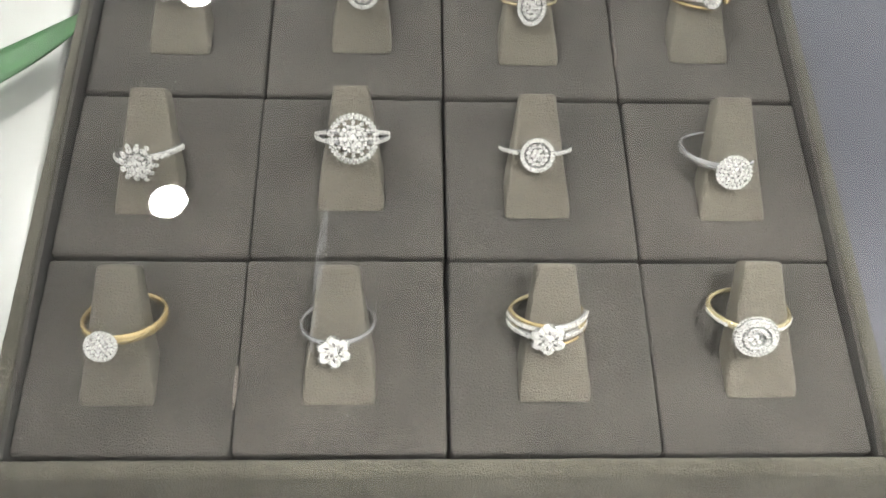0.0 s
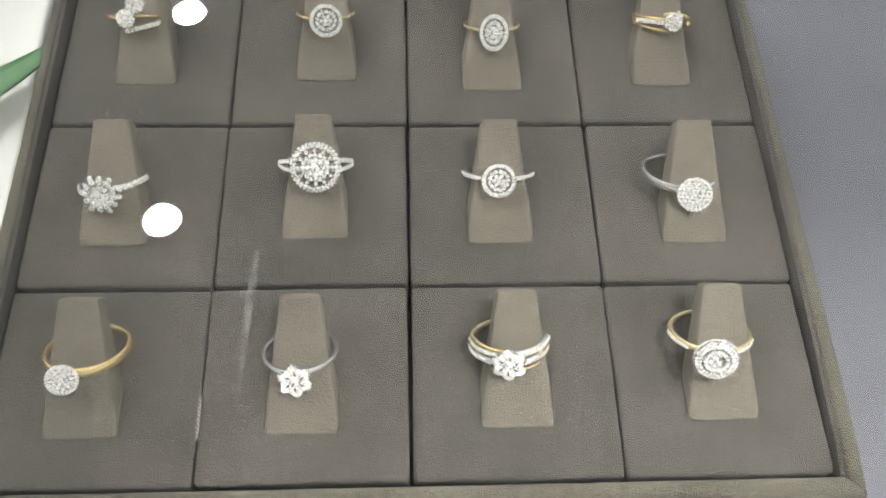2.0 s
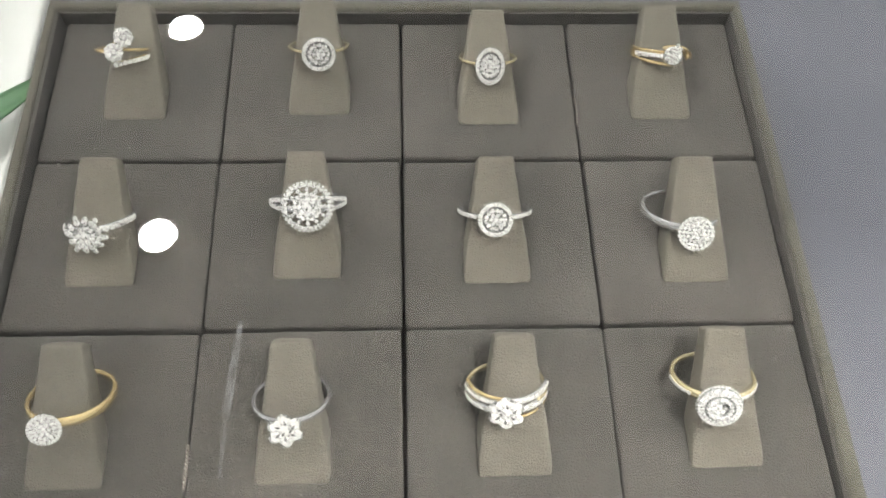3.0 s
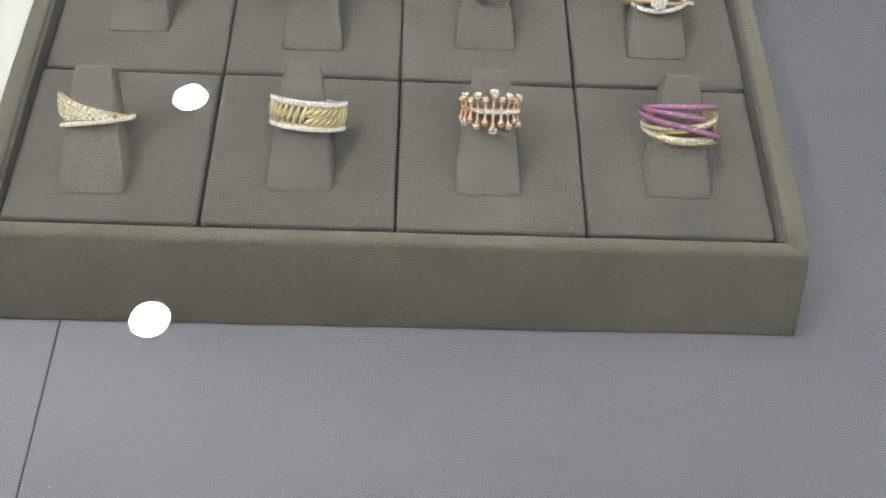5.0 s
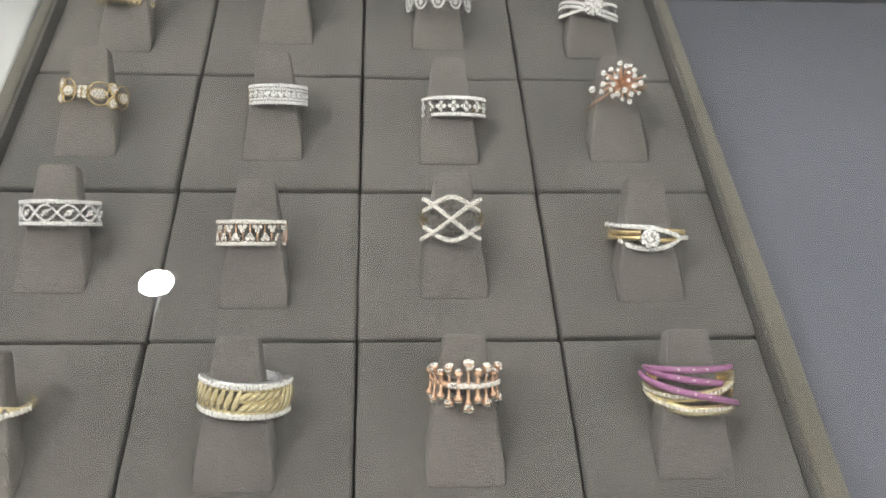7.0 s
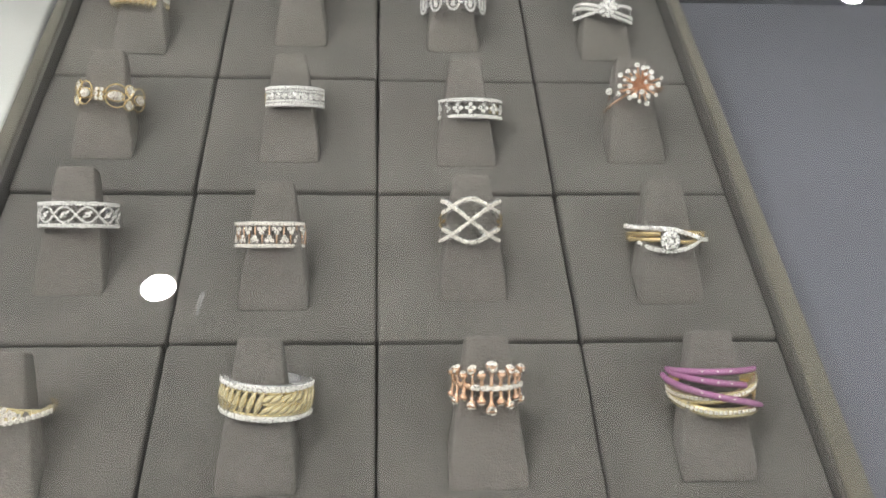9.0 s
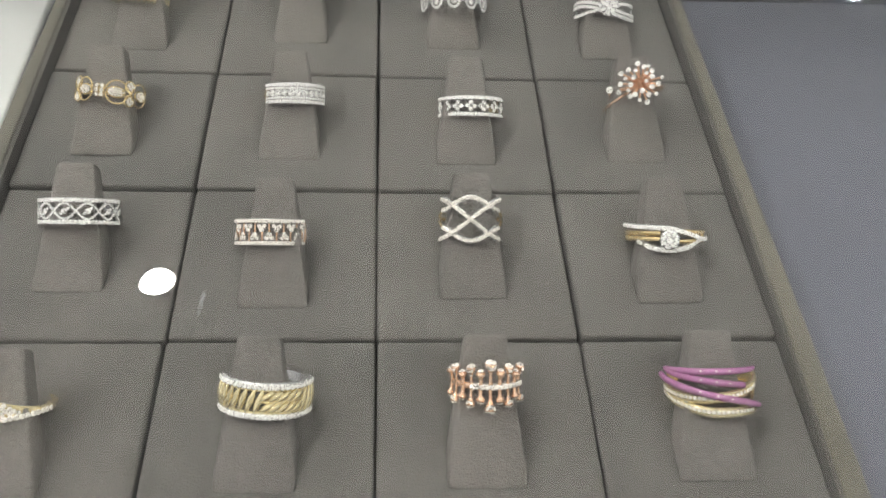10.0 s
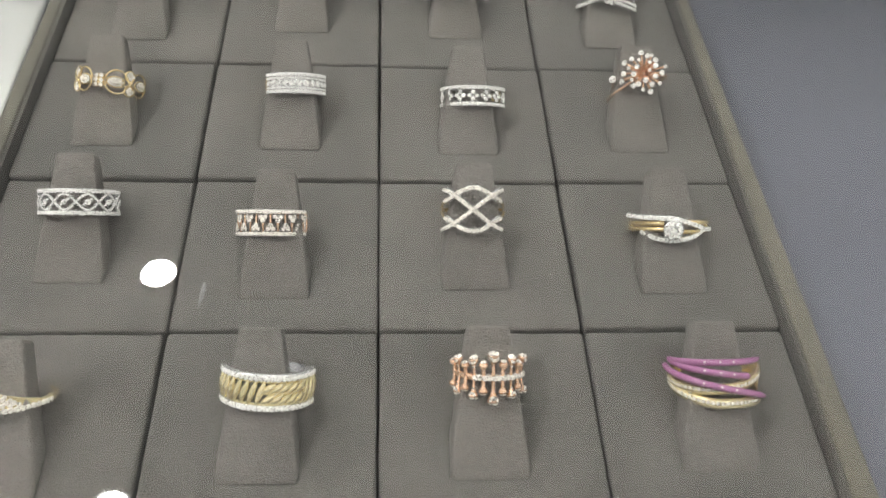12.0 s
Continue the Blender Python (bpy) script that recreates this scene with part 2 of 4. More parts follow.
def tray(m, rows, material, xo, label):
    base = thing("ring_tray", m, label, "display tray", "ring trays")

    def low(x, y):
        return (0.02 - 100 * m[2][3] - m[2][0] * x - m[2][1] * y) / m[2][2]

    y1 = rows * DEEP
    xi, xb, xk = 10.52, xo + 0.4, xo - 0.012 * rows * DEEP
    fi, fo, fb = -0.08, -0.5, -1.68
    bi, bo, bb = y1 + 0.06, y1 + 0.42, y1 + 0.85

    def wall(name, corners, width=0.13):
        bm = bmesh.new()
        hexa(bm, [(x, y, low(x, y) if z is None else z) for x, y, z in corners])
        rounded(bm, width, 4)
        ragged(bm, 0.012, 4.0, 60)
        return part(name, bm, material, base, smooth=True)

    wall("front_wall", [(-xb, fb, None), (xb, fb, None), (xb - 0.8, fi, None), (-xb + 0.8, fi, None), (-xo, fo, 0.12), (xo, fo, 0.12), (xo, fi, 0.12), (-xo, fi, 0.12)])
    wall("back_wall", [(-xk + 0.3, bi, None), (xk - 0.3, bi, None), (xk + 0.3, bb, None), (-xk - 0.3, bb, None), (-xk, bi, 0.535), (xk, bi, 0.535), (xk, bo, 0.535), (-xk, bo, 0.535)])
    for s in (-1, 1):
        bm = bmesh.new()
        ys = [(fb, fo + 0.02, fi - 0.05, 0.15, xo), (0.6, 0.6, 0.6, 0.27, xo), (4.0, 4.0, 4.0, 0.36, xo - 0.05), (bb, bo, bi + 0.2, 0.54, xk)]
        loops = []
        for yb, yo, yi, zt, xt in ys:
            loops.append([bm.verts.new(p) for p in ((s * xi, yi, low(xi, yi)), (s * xb, yb, low(xb, yb)), (s * xt, yo, zt), (s * xi, yi, zt))])
        for a, b in zip(loops, loops[1:]):
            for i in range(4):
                bm.faces.new((a[i], a[(i + 1) % 4], b[(i + 1) % 4], b[i]))
        bm.faces.new(loops[0])
        bm.faces.new(loops[-1])
        bmesh.ops.recalc_face_normals(bm, faces=bm.faces[:])
        long_edges = [e for e in bm.edges if abs(e.verts[0].co.y - e.verts[1].co.y) > 0.55 and min(v.co.z for v in e.verts) > -0.5]
        bmesh.ops.bevel(bm, geom=long_edges, offset=0.085, segments=3, profile=0.5, affect="EDGES")
        ragged(bm, 0.012, 1.0, 30)
        part("side_wall", bm, material, base, smooth=True)
        # dark strip along the inner wall: its shade, put in as a part
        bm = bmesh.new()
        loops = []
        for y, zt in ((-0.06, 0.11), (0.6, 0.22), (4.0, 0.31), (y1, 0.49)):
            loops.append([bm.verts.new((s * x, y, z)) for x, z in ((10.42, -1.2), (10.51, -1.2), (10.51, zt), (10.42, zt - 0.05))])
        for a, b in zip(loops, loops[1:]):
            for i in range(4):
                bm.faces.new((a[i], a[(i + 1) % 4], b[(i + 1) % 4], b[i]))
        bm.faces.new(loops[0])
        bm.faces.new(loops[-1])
        part("lining", bm, WALL_SHADE, base, "dark suede strip standing in for shade inside the tray wall")
    # the same painted shade along the back wall
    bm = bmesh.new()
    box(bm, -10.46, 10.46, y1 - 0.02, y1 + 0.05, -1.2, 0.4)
    part("lining", bm, WALL_SHADE, base, "dark suede strip standing in for shade inside the tray wall")
    bm = bmesh.new()
    z = -1.25
    hexa(bm, [(-xi, fi, low(-xi, fi)), (xi, fi, low(xi, fi)), (xi, bi, low(xi, bi)), (-xi, bi, low(-xi, bi)), (-xi, fi, z), (xi, fi, z), (xi, bi, z), (-xi, bi, z)])
    part("floor_board", bm, material, base)
    return base


tray(TRAY_A, 3, SUEDE_TRAY, 10.94, "taupe suede ring tray with twelve ring pads")
tray(TRAY_B, 4, SUEDE_TRAY_B, 11.12, "dark taupe suede ring tray with sixteen ring pads")

SLOPE = radians(28)
FOOT = 1.36  # where the rings' face line meets the pad


def pad_mesh():
    bm = bmesh.new()
    box(bm, -2.565, 2.565, 0.045, DEEP - 0.045, -1.25, 0.0)
    top = [e for e in bm.edges if sum(v.co.z for v in e.verts) > -1.3]
    bmesh.ops.bevel(bm, geom=top, offset=0.11, segments=4, profile=0.5, affect="EDGES")
    ragged(bm, 0.014, 3.0, 24)
    return bm


def finger_mesh(slope, long):
    """A tapered finger that leans back over the pad."""
    bm = bmesh.new()
    c, s, thick, foot = math.cos(slope), math.sin(slope), 0.62, 1.31
    ty, tz = foot + long * c, long * s
    by, bz = ty + thick * s, tz - thick * c
    hexa(bm, [(-0.92, foot, 0.0), (0.92, foot, 0.0), (0.90, foot + thick / s, -0.03), (-0.90, foot + thick / s, -0.03),
              (-0.475, ty, tz), (0.475, ty, tz), (0.47, by, bz), (-0.47, by, bz)])
    rounded(bm, 0.085, 3)
    ragged(bm, 0.012, 0.6, 10)
    return bm


def tile(m, label, pad_mat, finger_mat, slope, long, group):
    base = thing("ring_pad", m, label, "ring pad", group)
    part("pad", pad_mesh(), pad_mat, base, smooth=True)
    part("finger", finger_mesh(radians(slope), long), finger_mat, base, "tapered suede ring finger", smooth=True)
    return base


# how far each finger sits off its usual spot, in centimetres
SHIFT = {("a", 1, 1): (-0.21, -0.11), ("a", 2, 1): (-0.05, -0.12), ("a", 3, 1): (0.02, -0.04), ("a", 4, 1): (0.04, 0.06),
         ("a", 1, 2): (-0.19, -0.09), ("a", 2, 2): (0.06, 0.07), ("a", 3, 2): (-0.10, -0.11), ("a", 4, 2): (0.08, -0.16),
         ("a", 1, 3): (0.00, 0.10), ("a", 2, 3): (0.17, 0.23), ("a", 3, 3): (-0.04, -0.13), ("a", 4, 3): (-0.07, 0.02),
         ("b", 1, 1): (-0.32, -0.49), ("b", 2, 1): (-0.03, -0.20), ("b", 3, 1): (-0.08, -0.16), ("b", 4, 1): (0.03, -0.07),
         ("b", 1, 2): (-0.11, 0.15), ("b", 2, 2): (-0.08, -0.38), ("b", 3, 2): (-0.04, -0.08), ("b", 4, 2): (-0.02, -0.26),
         ("b", 1, 3): (-0.23, -0.07), ("b", 2, 3): (-0.02, -0.17), ("b", 3, 3): (0.06, -0.26), ("b", 4, 3): (0.07, -0.12),
         ("b", 1, 4): (-0.07, -0.25), ("b", 2, 4): (-0.02, 0.30), ("b", 3, 4): (-0.05, 0.19), ("b", 4, 4): (0.02, -0.20)}

rng = random.Random(4)
SPOTS = {}
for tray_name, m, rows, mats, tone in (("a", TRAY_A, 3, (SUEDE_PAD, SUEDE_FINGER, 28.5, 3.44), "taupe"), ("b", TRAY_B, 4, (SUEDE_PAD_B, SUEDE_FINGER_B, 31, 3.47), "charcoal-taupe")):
    first = None
    for r in range(rows):
        for c in range(4):
            off = (rng.uniform(-0.02, 0.02), rng.uniform(-0.02, 0.02), rng.uniform(-0.03, 0.02))
            at = m @ pose(((c - 1.5) * PITCH + off[0]) / 100, (r * DEEP + off[1]) / 100, off[2] / 100, 0, 0, rng.uniform(-0.35, 0.35))
            if first is None:
                made = first = tile(at, tone + " suede square pad with a raised ring finger", *mats, "ring pads in the " + tone + " tray")
            else:
                made = copy_thing(first, at)
            sx, sy = SHIFT.get((tray_name, c + 1, r + 1), (0, 0))
            for ch in made.children:
                if ch.name.startswith("finger"):
                    ch.location = (sx / 100, sy / 100, 0)
            SPOTS[tray_name, c + 1, r + 1] = at

# ---- jewellery: u to the right, v up the finger, w towards the viewer ----
def on_hoop(th, v, r, ro):
    return Vector((r * math.sin(th), v, r * math.cos(th) - ro))


def gem(bm, p, n, r, turn=0.0, squash=1.0):
    """A round brilliant: eight table and star facets, sixteen crown facets and the pavilion, each cut on its own."""
    n = Vector(n).normalized()
    a = n.orthogonal().normalized()
    b = n.cross(a)
    p, r = Vector(p), r * 1.05

    def at(rad, h, i):
        t = turn + 2 * math.pi * i / 8
        return p + (a * math.cos(t) + b * math.sin(t) * squash) * rad * r + n * h * r
    top = [at(0.58, 0.27 + rng.uniform(-0.07, 0.07), i + 0.5) for i in range(8)]
    girdle = [at(1.0, rng.uniform(-0.05, 0.05), i) for i in range(8)]
    mid, culet = p + n * (0.25 + rng.uniform(-0.08, 0.08)) * r, p - n * 0.7 * r
    for i in range(8):
        j = (i + 1) % 8
        for tri_ in ((mid, top[i], top[j]), (girdle[i], girdle[j], top[i]), (top[i], girdle[j], top[j]), (girdle[j], girdle[i], culet)):
            bm.faces.new([bm.verts.new(q) for q in tri_])


def band(bm, ro, thick, lo, hi, a0=-math.pi, a1=math.pi, n=56):
    """A curved metal strip round the hoop between v = lo(th) and v = hi(th)."""
    closed = a1 - a0 > 6.28
    count = n if closed else n + 1
    rows = []
    for i in range(count):
        th = a0 + (a1 - a0) * i / n
        l, h = lo(th), hi(th)
        w = h - l
        d = min(0.045, w * 0.3)
        sec = ((l, ro - thick), (h, ro - thick), (h, ro - d), (h - 0.14 * w, ro - 0.4 * d), (h - 0.34 * w, ro - 0.08 * d), (l + 0.34 * w, ro - 0.08 * d), (l + 0.14 * w, ro - 0.4 * d), (l, ro - d))
        rows.append([bm.verts.new(on_hoop(th, v, r, ro)) for v, r in sec])
    for i in range(count if closed else n):
        a, b = rows[i], rows[(i + 1) % count]
        for k in range(8):
            bm.faces.new((a[k], a[(k + 1) % 8], b[(k + 1) % 8], b[k]))
    if not closed:
        bm.faces.new(rows[0])
        bm.faces.new(rows[-1])


def wire(bm, pts, rad, seg=7, closed=False):
    pts = [Vector(p) for p in pts]
    n = len(pts)
    rows = []
    for i, p in enumerate(pts):
        d = (pts[(i + 1) % n] - pts[i - 1]) if closed else (pts[min(i + 1, n - 1)] - pts[max(i - 1, 0)])
        d = d.normalized()
        a = d.cross(Vector((0.13, 0.21, 0.97)))
        a = (a if a.length > 0.05 else d.orthogonal()).normalized()
        b = d.cross(a)
        r = rad(i / (n - 1)) if callable(rad) else rad
        rows.append([bm.verts.new(p + (a * math.cos(2 * math.pi * k / seg) + b * math.sin(2 * math.pi * k / seg)) * r) for k in range(seg)])
    for i in range(n if closed else n - 1):
        a, b = rows[i], rows[(i + 1) % n]
        for k in range(seg):
            bm.faces.new((a[k], a[(k + 1) % seg], b[(k + 1) % seg], b[k]))
    if not closed:
        bm.faces.new(rows[0])
        bm.faces.new(rows[-1])


def hoop_wire(bm, f, a0, a1, rad, ro, lift=0.0, n=40):
    wire(bm, [on_hoop(a0 + (a1 - a0) * i / n, f(a0 + (a1 - a0) * i / n), ro - 0.04 + lift, ro) for i in range(n + 1)], rad)


def pave(bm, f, a0, a1, r, ro, lift=0.0, gap=1.95):
    """A row of small stones along v = f(th)."""
    th, end = a0, a1
    while th <= end:
        p = on_hoop(th, f(th), ro + 0.01 + lift, ro)
        gem(bm, p, (math.sin(th), 0, math.cos(th)), r * rng.uniform(0.93, 1.05), rng.uniform(0, 1))
        q = on_hoop(th + 0.02, f(th + 0.02), ro + lift, ro)
        th += 0.02 * gap * r / max((q - p + Vector((0, 0, 0.0))).length, 0.004)


def disc(bm, c, r, h, squash=1.0, n=28, turn=0.0):
    c = Vector(c)
    rows = []
    for rad, z in ((0.82, -h), (1.0, -0.06), (1.0, -0.02), (0.95, 0.0)):
        rows.append([bm.verts.new(c + Vector((math.cos(2 * math.pi * i / n) * rad * r * squash, math.sin(2 * math.pi * i / n) * rad * r, z))) for i in range(n)])
    for a, b in zip(rows, rows[1:]):
        for i in range(n):
            bm.faces.new((a[i], a[(i + 1) % n], b[(i + 1) % n], b[i]))
    bm.faces.new(rows[0])
    bm.faces.new(rows[-1])


def cluster(bm, c, rings, squash=1.0, dome=0.0, turn=0.0):
    """Rings of stones on a flat head: (count, radius, stone radius)."""
    c = Vector(c)
    big = max(r for _, r, _ in rings) or 1
    for count, rad, r in rings:
        for i in range(count):
            t = turn + 2 * math.pi * i / count
            tilt = dome * rad / big
            p = c + Vector((math.cos(t) * rad * squash, math.sin(t) * rad, -0.12 * dome * (rad / big) ** 2))
            n = Vector((math.cos(t) * tilt + rng.uniform(-0.12, 0.12), math.sin(t) * tilt + rng.uniform(-0.12, 0.12), 1))
            gem(bm, p, n, r, rng.uniform(0, 1))


def prongs(bm, c, count, rad, r=0.035, squash=1.0, turn=0.0):
    for i in range(count):
        t = turn + 2 * math.pi * (i + 0.5) / count
        bmesh.ops.create_icosphere(bm, subdivisions=1, radius=r, matrix=Matrix.Translation(Vector(c) + Vector((math.cos(t) * rad * squash, math.sin(t) * rad, 0.03))))


NEW = bmesh.new


def cluster_ring(ro, metal, hw, head, rings, squash=1.0, shoulders=(), flat_hoop=True, head_metal=None, up=0.16, dome=0.0, claws=0, taper=0.6, stone=None, offset=(0, 0), tip=10):
    """A plain or paved hoop with a cluster head. shoulders: (v, from, to, stone radius)."""
    stone = stone or DIAMOND
    hoop, setting, stones = NEW(), NEW(), NEW()
    split = [s for s in shoulders if abs(s[0]) > 0.05]
    if split:
        for sg in (-1, 1):
            def mid(th, sg=sg):
                return sg * 0.16 * max(0.0, 1 - (abs(th) / 1.5) ** 2)
            band(hoop, ro, 0.1, lambda th: mid(th) - 0.08, lambda th: mid(th) + 0.08)
    else:
        band(hoop, ro, 0.11, lambda th: -hw * (1 - (1 - taper) * abs(th) / math.pi), lambda th: hw * (1 - (1 - taper) * abs(th) / math.pi))
    drop = math.sqrt(ro * ro - offset[0] ** 2) - ro
    seat = Vector((offset[0], offset[1], up + drop))
    disc(setting, seat, head, up + 0.1, squash)
    cluster(stones, seat + Vector((0, 0, 0.03)), rings, squash, dome)
    if claws:
        prongs(setting, seat, claws, head * 0.97, 0.04, squash)
    for b in (setting, stones):
        bmesh.ops.rotate(b, cent=seat, matrix=Matrix.Rotation(radians(-tip), 3, "X"), verts=b.verts[:])
    for v, t0, t1, r in shoulders:
        for sg in (-1, 1):
            a, b = (t0, t1) if sg > 0 else (-t1, -t0)
            pave(stones, (lambda th: (v / abs(v)) * 0.16 * max(0.0, 1 - (abs(th) / 1.5) ** 2)) if v else (lambda th: 0.0), a, b, r, ro)
    return [("hoop", hoop, metal, ""), ("setting", setting, PAVE_METAL if metal is SILVER else head_metal or metal, ""), ("diamonds", stones, stone, "small white diamonds")]


def halo_ring(ro, metal, hw, head, squash, shoulders=(), turn=0.0):
    """A raised pave rim, a recessed gap and a cluster in the middle."""
    hoop, rim, stones = NEW(), NEW(), NEW()
    band(hoop, ro, 0.1, lambda th: -hw, lambda th: hw)
    disc(rim, (0, 0, 0.06), head * 0.97, 0.14, squash)
    wire(rim, [(math.cos(t) * head * 0.88 * squash, math.sin(t) * head * 0.88, 0.13) for t in [2 * math.pi * i / 32 for i in range(32)]], head * 0.14, closed=True)
    count = int(2 * math.pi * head * 0.88 / 0.105)
    cluster(stones, (0, 0, 0.17 + head * 0.06), [(count, head * 0.87, 0.058), (int(count * 1.6), head * 0.96, 0.03)], squash)
    k = head / 0.41
    cluster(stones, (0, 0, 0.19), [(1, 0, 0.06 * k), (6, 0.11 * k, 0.056 * k), (13, 0.22 * k, 0.054 * k)], squash, 0.2)
    for t0, t1, r in shoulders:
        for sg in (-1, 1):
            pave(stones, lambda th: 0.0, *((t0, t1) if sg > 0 else (-t1, -t0)), r, ro)
    return [("hoop", hoop, metal, ""), ("halo", rim, PAVE_METAL, "white gold halo"), ("diamonds", stones, DIAMOND, "small white diamonds")]


def r_snow(ro):
    p = cluster_ring(ro, SILVER, 0.1, 0.33, [(1, 0, 0.12), (8, 0.19, 0.08), (12, 0.31, 0.075)], shoulders=[(0, 0.45, 1.4, 0.085)], up=0.2, dome=0.35)
    petals = NEW()
    for i in range(12):
        t = 2 * math.pi * (i + 0.5) / 12
        d = Vector((math.cos(t), math.sin(t), 0))
        long = 0.50 if i % 2 else 0.45
        wire(petals, [Vector((0, 0, 0.17)) + d * 0.27, Vector((0, 0, 0.2)) + d * 0.38, Vector((0, 0, 0.16)) + d * long], lambda k: 0.08 - 0.03 * k)
        gem(p[2][1], Vector((0, 0, 0.26)) + d * 0.39, (d.x * 0.3, d.y * 0.3, 1), 0.085)
        gem(p[2][1], Vector((0, 0, 0.22)) + d * long, (d.x * 0.5, d.y * 0.5, 1), 0.07)
    return p + [("petals", petals, PAVE_METAL, "")]


def r_sunwheel(ro):
    p = cluster_ring(ro, SILVER, 0.1, 0.36, [(1, 0, 0.13), (8, 0.2, 0.075), (16, 0.33, 0.062)], shoulders=[(0.16, 0.6, 1.35, 0.066), (-0.16, 0.6, 1.35, 0.066)], up=0.22)
    wheel = NEW()
    wire(wheel, [(math.cos(t) * 0.57, math.sin(t) * 0.57, 0.16) for t in [2 * math.pi * i / 36 for i in range(36)]], 0.05, closed=True)
    for i in range(12):
        t = 2 * math.pi * i / 12
        d = Vector((math.cos(t), math.sin(t), 0))
        wire(wheel, [d * 0.3 + Vector((0, 0, 0.14)), d * 0.6 + Vector((0, 0, 0.14))], 0.045)
        gem(p[2][1], d * 0.45 + Vector((0, 0, 0.19)), (0, 0, 1), 0.055, i)
    cluster(p[2][1], (0, 0, 0.215), [(30, 0.57, 0.06)])
    cluster(p[2][1], (0, 0, 0.17), [(36, 0.64, 0.045)])
    return p + [("wheel", wheel, PAVE_METAL, "openwork wheel rim")]


def r_flower(ro):
    p = cluster_ring(ro, SILVER, 0.085, 0.27, [(1, 0, 0.145)], up=0.24, claws=0, dome=0.2, taper=0.4, offset=(-0.12, 0), tip=14)
    p[2] = ("centre_diamond", p[2][1], DIAMOND, "")
    seat = Vector((-0.12, 0, 0.24 + math.sqrt(ro * ro - 0.0144) - ro))
    claws = NEW()
    for i in range(6):
        b, t = NEW(), math.pi * (i + 0.5) / 3
        d = Vector((math.cos(t), math.sin(t), 0))
        c = seat + d * 0.275 + Vector((0, 0, 0.03))
        gem(b, c, d * 0.15 + Vector((rng.uniform(-0.1, 0.1), 0, 1)), 0.152, i)
        for k in (-0.55, 0.0, 0.55):
            q = Vector((math.cos(t + k), math.sin(t + k), 0))
            bmesh.ops.create_icosphere(claws, subdivisions=1, radius=0.028, matrix=Matrix.Translation(c + q * 0.135 + Vector((0, 0, 0.02))))
        bmesh.ops.rotate(b, cent=seat, matrix=Matrix.Rotation(radians(-14), 3, "X"), verts=b.verts[:])
        p.append(("petal_diamond", b, DIAMOND, ""))
    bmesh.ops.rotate(claws, cent=seat, matrix=Matrix.Rotation(radians(-14), 3, "X"), verts=claws.verts[:])
    return p + [("claws", claws, SILVER, "")]


def r_round_gold(ro):
    return cluster_ring(ro, GOLD, 0.13, 0.36, [(1, 0, 0.065), (6, 0.115, 0.056), (12, 0.215, 0.052), (18, 0.285, 0.036), (26, 0.335, 0.041), (30, 0.365, 0.03)], up=0.2, head_metal=PAVE_METAL, taper=0.75, offset=(-0.49, 0), tip=14)


def r_round_silver(ro):
    return cluster_ring(ro, SILVER, 0.12, 0.46, [(1, 0, 0.055), (6, 0.11, 0.055), (12, 0.215, 0.055), (18, 0.32, 0.055), (24, 0.425, 0.056)], up=0.2, taper=0.6, offset=(0.36, 0), tip=16)


def r_target(ro):
    p = cluster_ring(ro, PALE_GOLD, 0.11, 0.47, [(1, 0, 0.09), (7, 0.14, 0.056)], shoulders=[(0, 0.6, 1.4, 0.062)], up=0.24, head_metal=PAVE_METAL)
    tiers = NEW()
    for rad, z, r in ((0.265, 0.33, 0.052), (0.395, 0.29, 0.046), (0.475, 0.27, 0.046)):
        wire(tiers, [(math.cos(t) * rad, math.sin(t) * rad, z) for t in [2 * math.pi * i / 32 for i in range(32)]], 0.06, closed=True)
        cluster(p[2][1], (0, 0, z + 0.055), [(int(2 * math.pi * rad / (1.95 * r)), rad, r)])
    cluster(p[2][1], (0, 0, 0.24), [(40, 0.52, 0.038)], dome=0.4)
    return p + [("tier_rings", tiers, PAVE_METAL, "")]


def r_bypass_flower(ro):
    hoop, rows, stones = NEW(), NEW(), NEW()
    band(hoop, ro, 0.1, lambda th: -0.08, lambda th: 0.08, 0.9, 2 * math.pi - 0.9)
    def upper(th):
        return 0.14 + 0.07 * th
    def lower(th):
        return -0.1 + 0.05 * th
    for f in (upper, lower):
        band(rows, ro, 0.1, lambda th: f(th) - 0.075, lambda th: f(th) + 0.075, -1.45, 1.45, 30)
        pave(stones, f, -1.42, -0.3, 0.068, ro)
        pave(stones, f, 0.3, 1.42, 0.068, ro)
    swoop = NEW()
    hoop_wire(swoop, lambda th: -0.2 - 0.1 * math.cos(th * 1.1), -0.2, 1.4, 0.045, ro)
    hoop_wire(swoop, lambda th: 0.22, -1.4, 0.0, 0.05, ro)
    petals = []
    for i in range(6):
        t = 2 * math.pi * (i + 0.5) / 6
        petals.append(NEW())
        gem(petals[-1], (math.cos(t) * 0.29, math.sin(t) * 0.29, 0.22), (math.cos(t) * 0.15, math.sin(t) * 0.15, 1), 0.16, i)
    gem(stones, (0, 0, 0.24), (0, 0, 1), 0.16)
    head = NEW()
    disc(head, (0, 0, 0.17), 0.32, 0.25)
    return [("hoop", hoop, PALE_GOLD, ""), ("shoulders", rows, PAVE_METAL, ""), ("swoop", swoop, GOLD, "slim yellow gold swoop"), ("setting", head, PAVE_METAL, ""), *[("petal_diamond", b, DIAMOND, "") for b in petals], ("diamonds", stones, DIAMOND, "small white diamonds")]


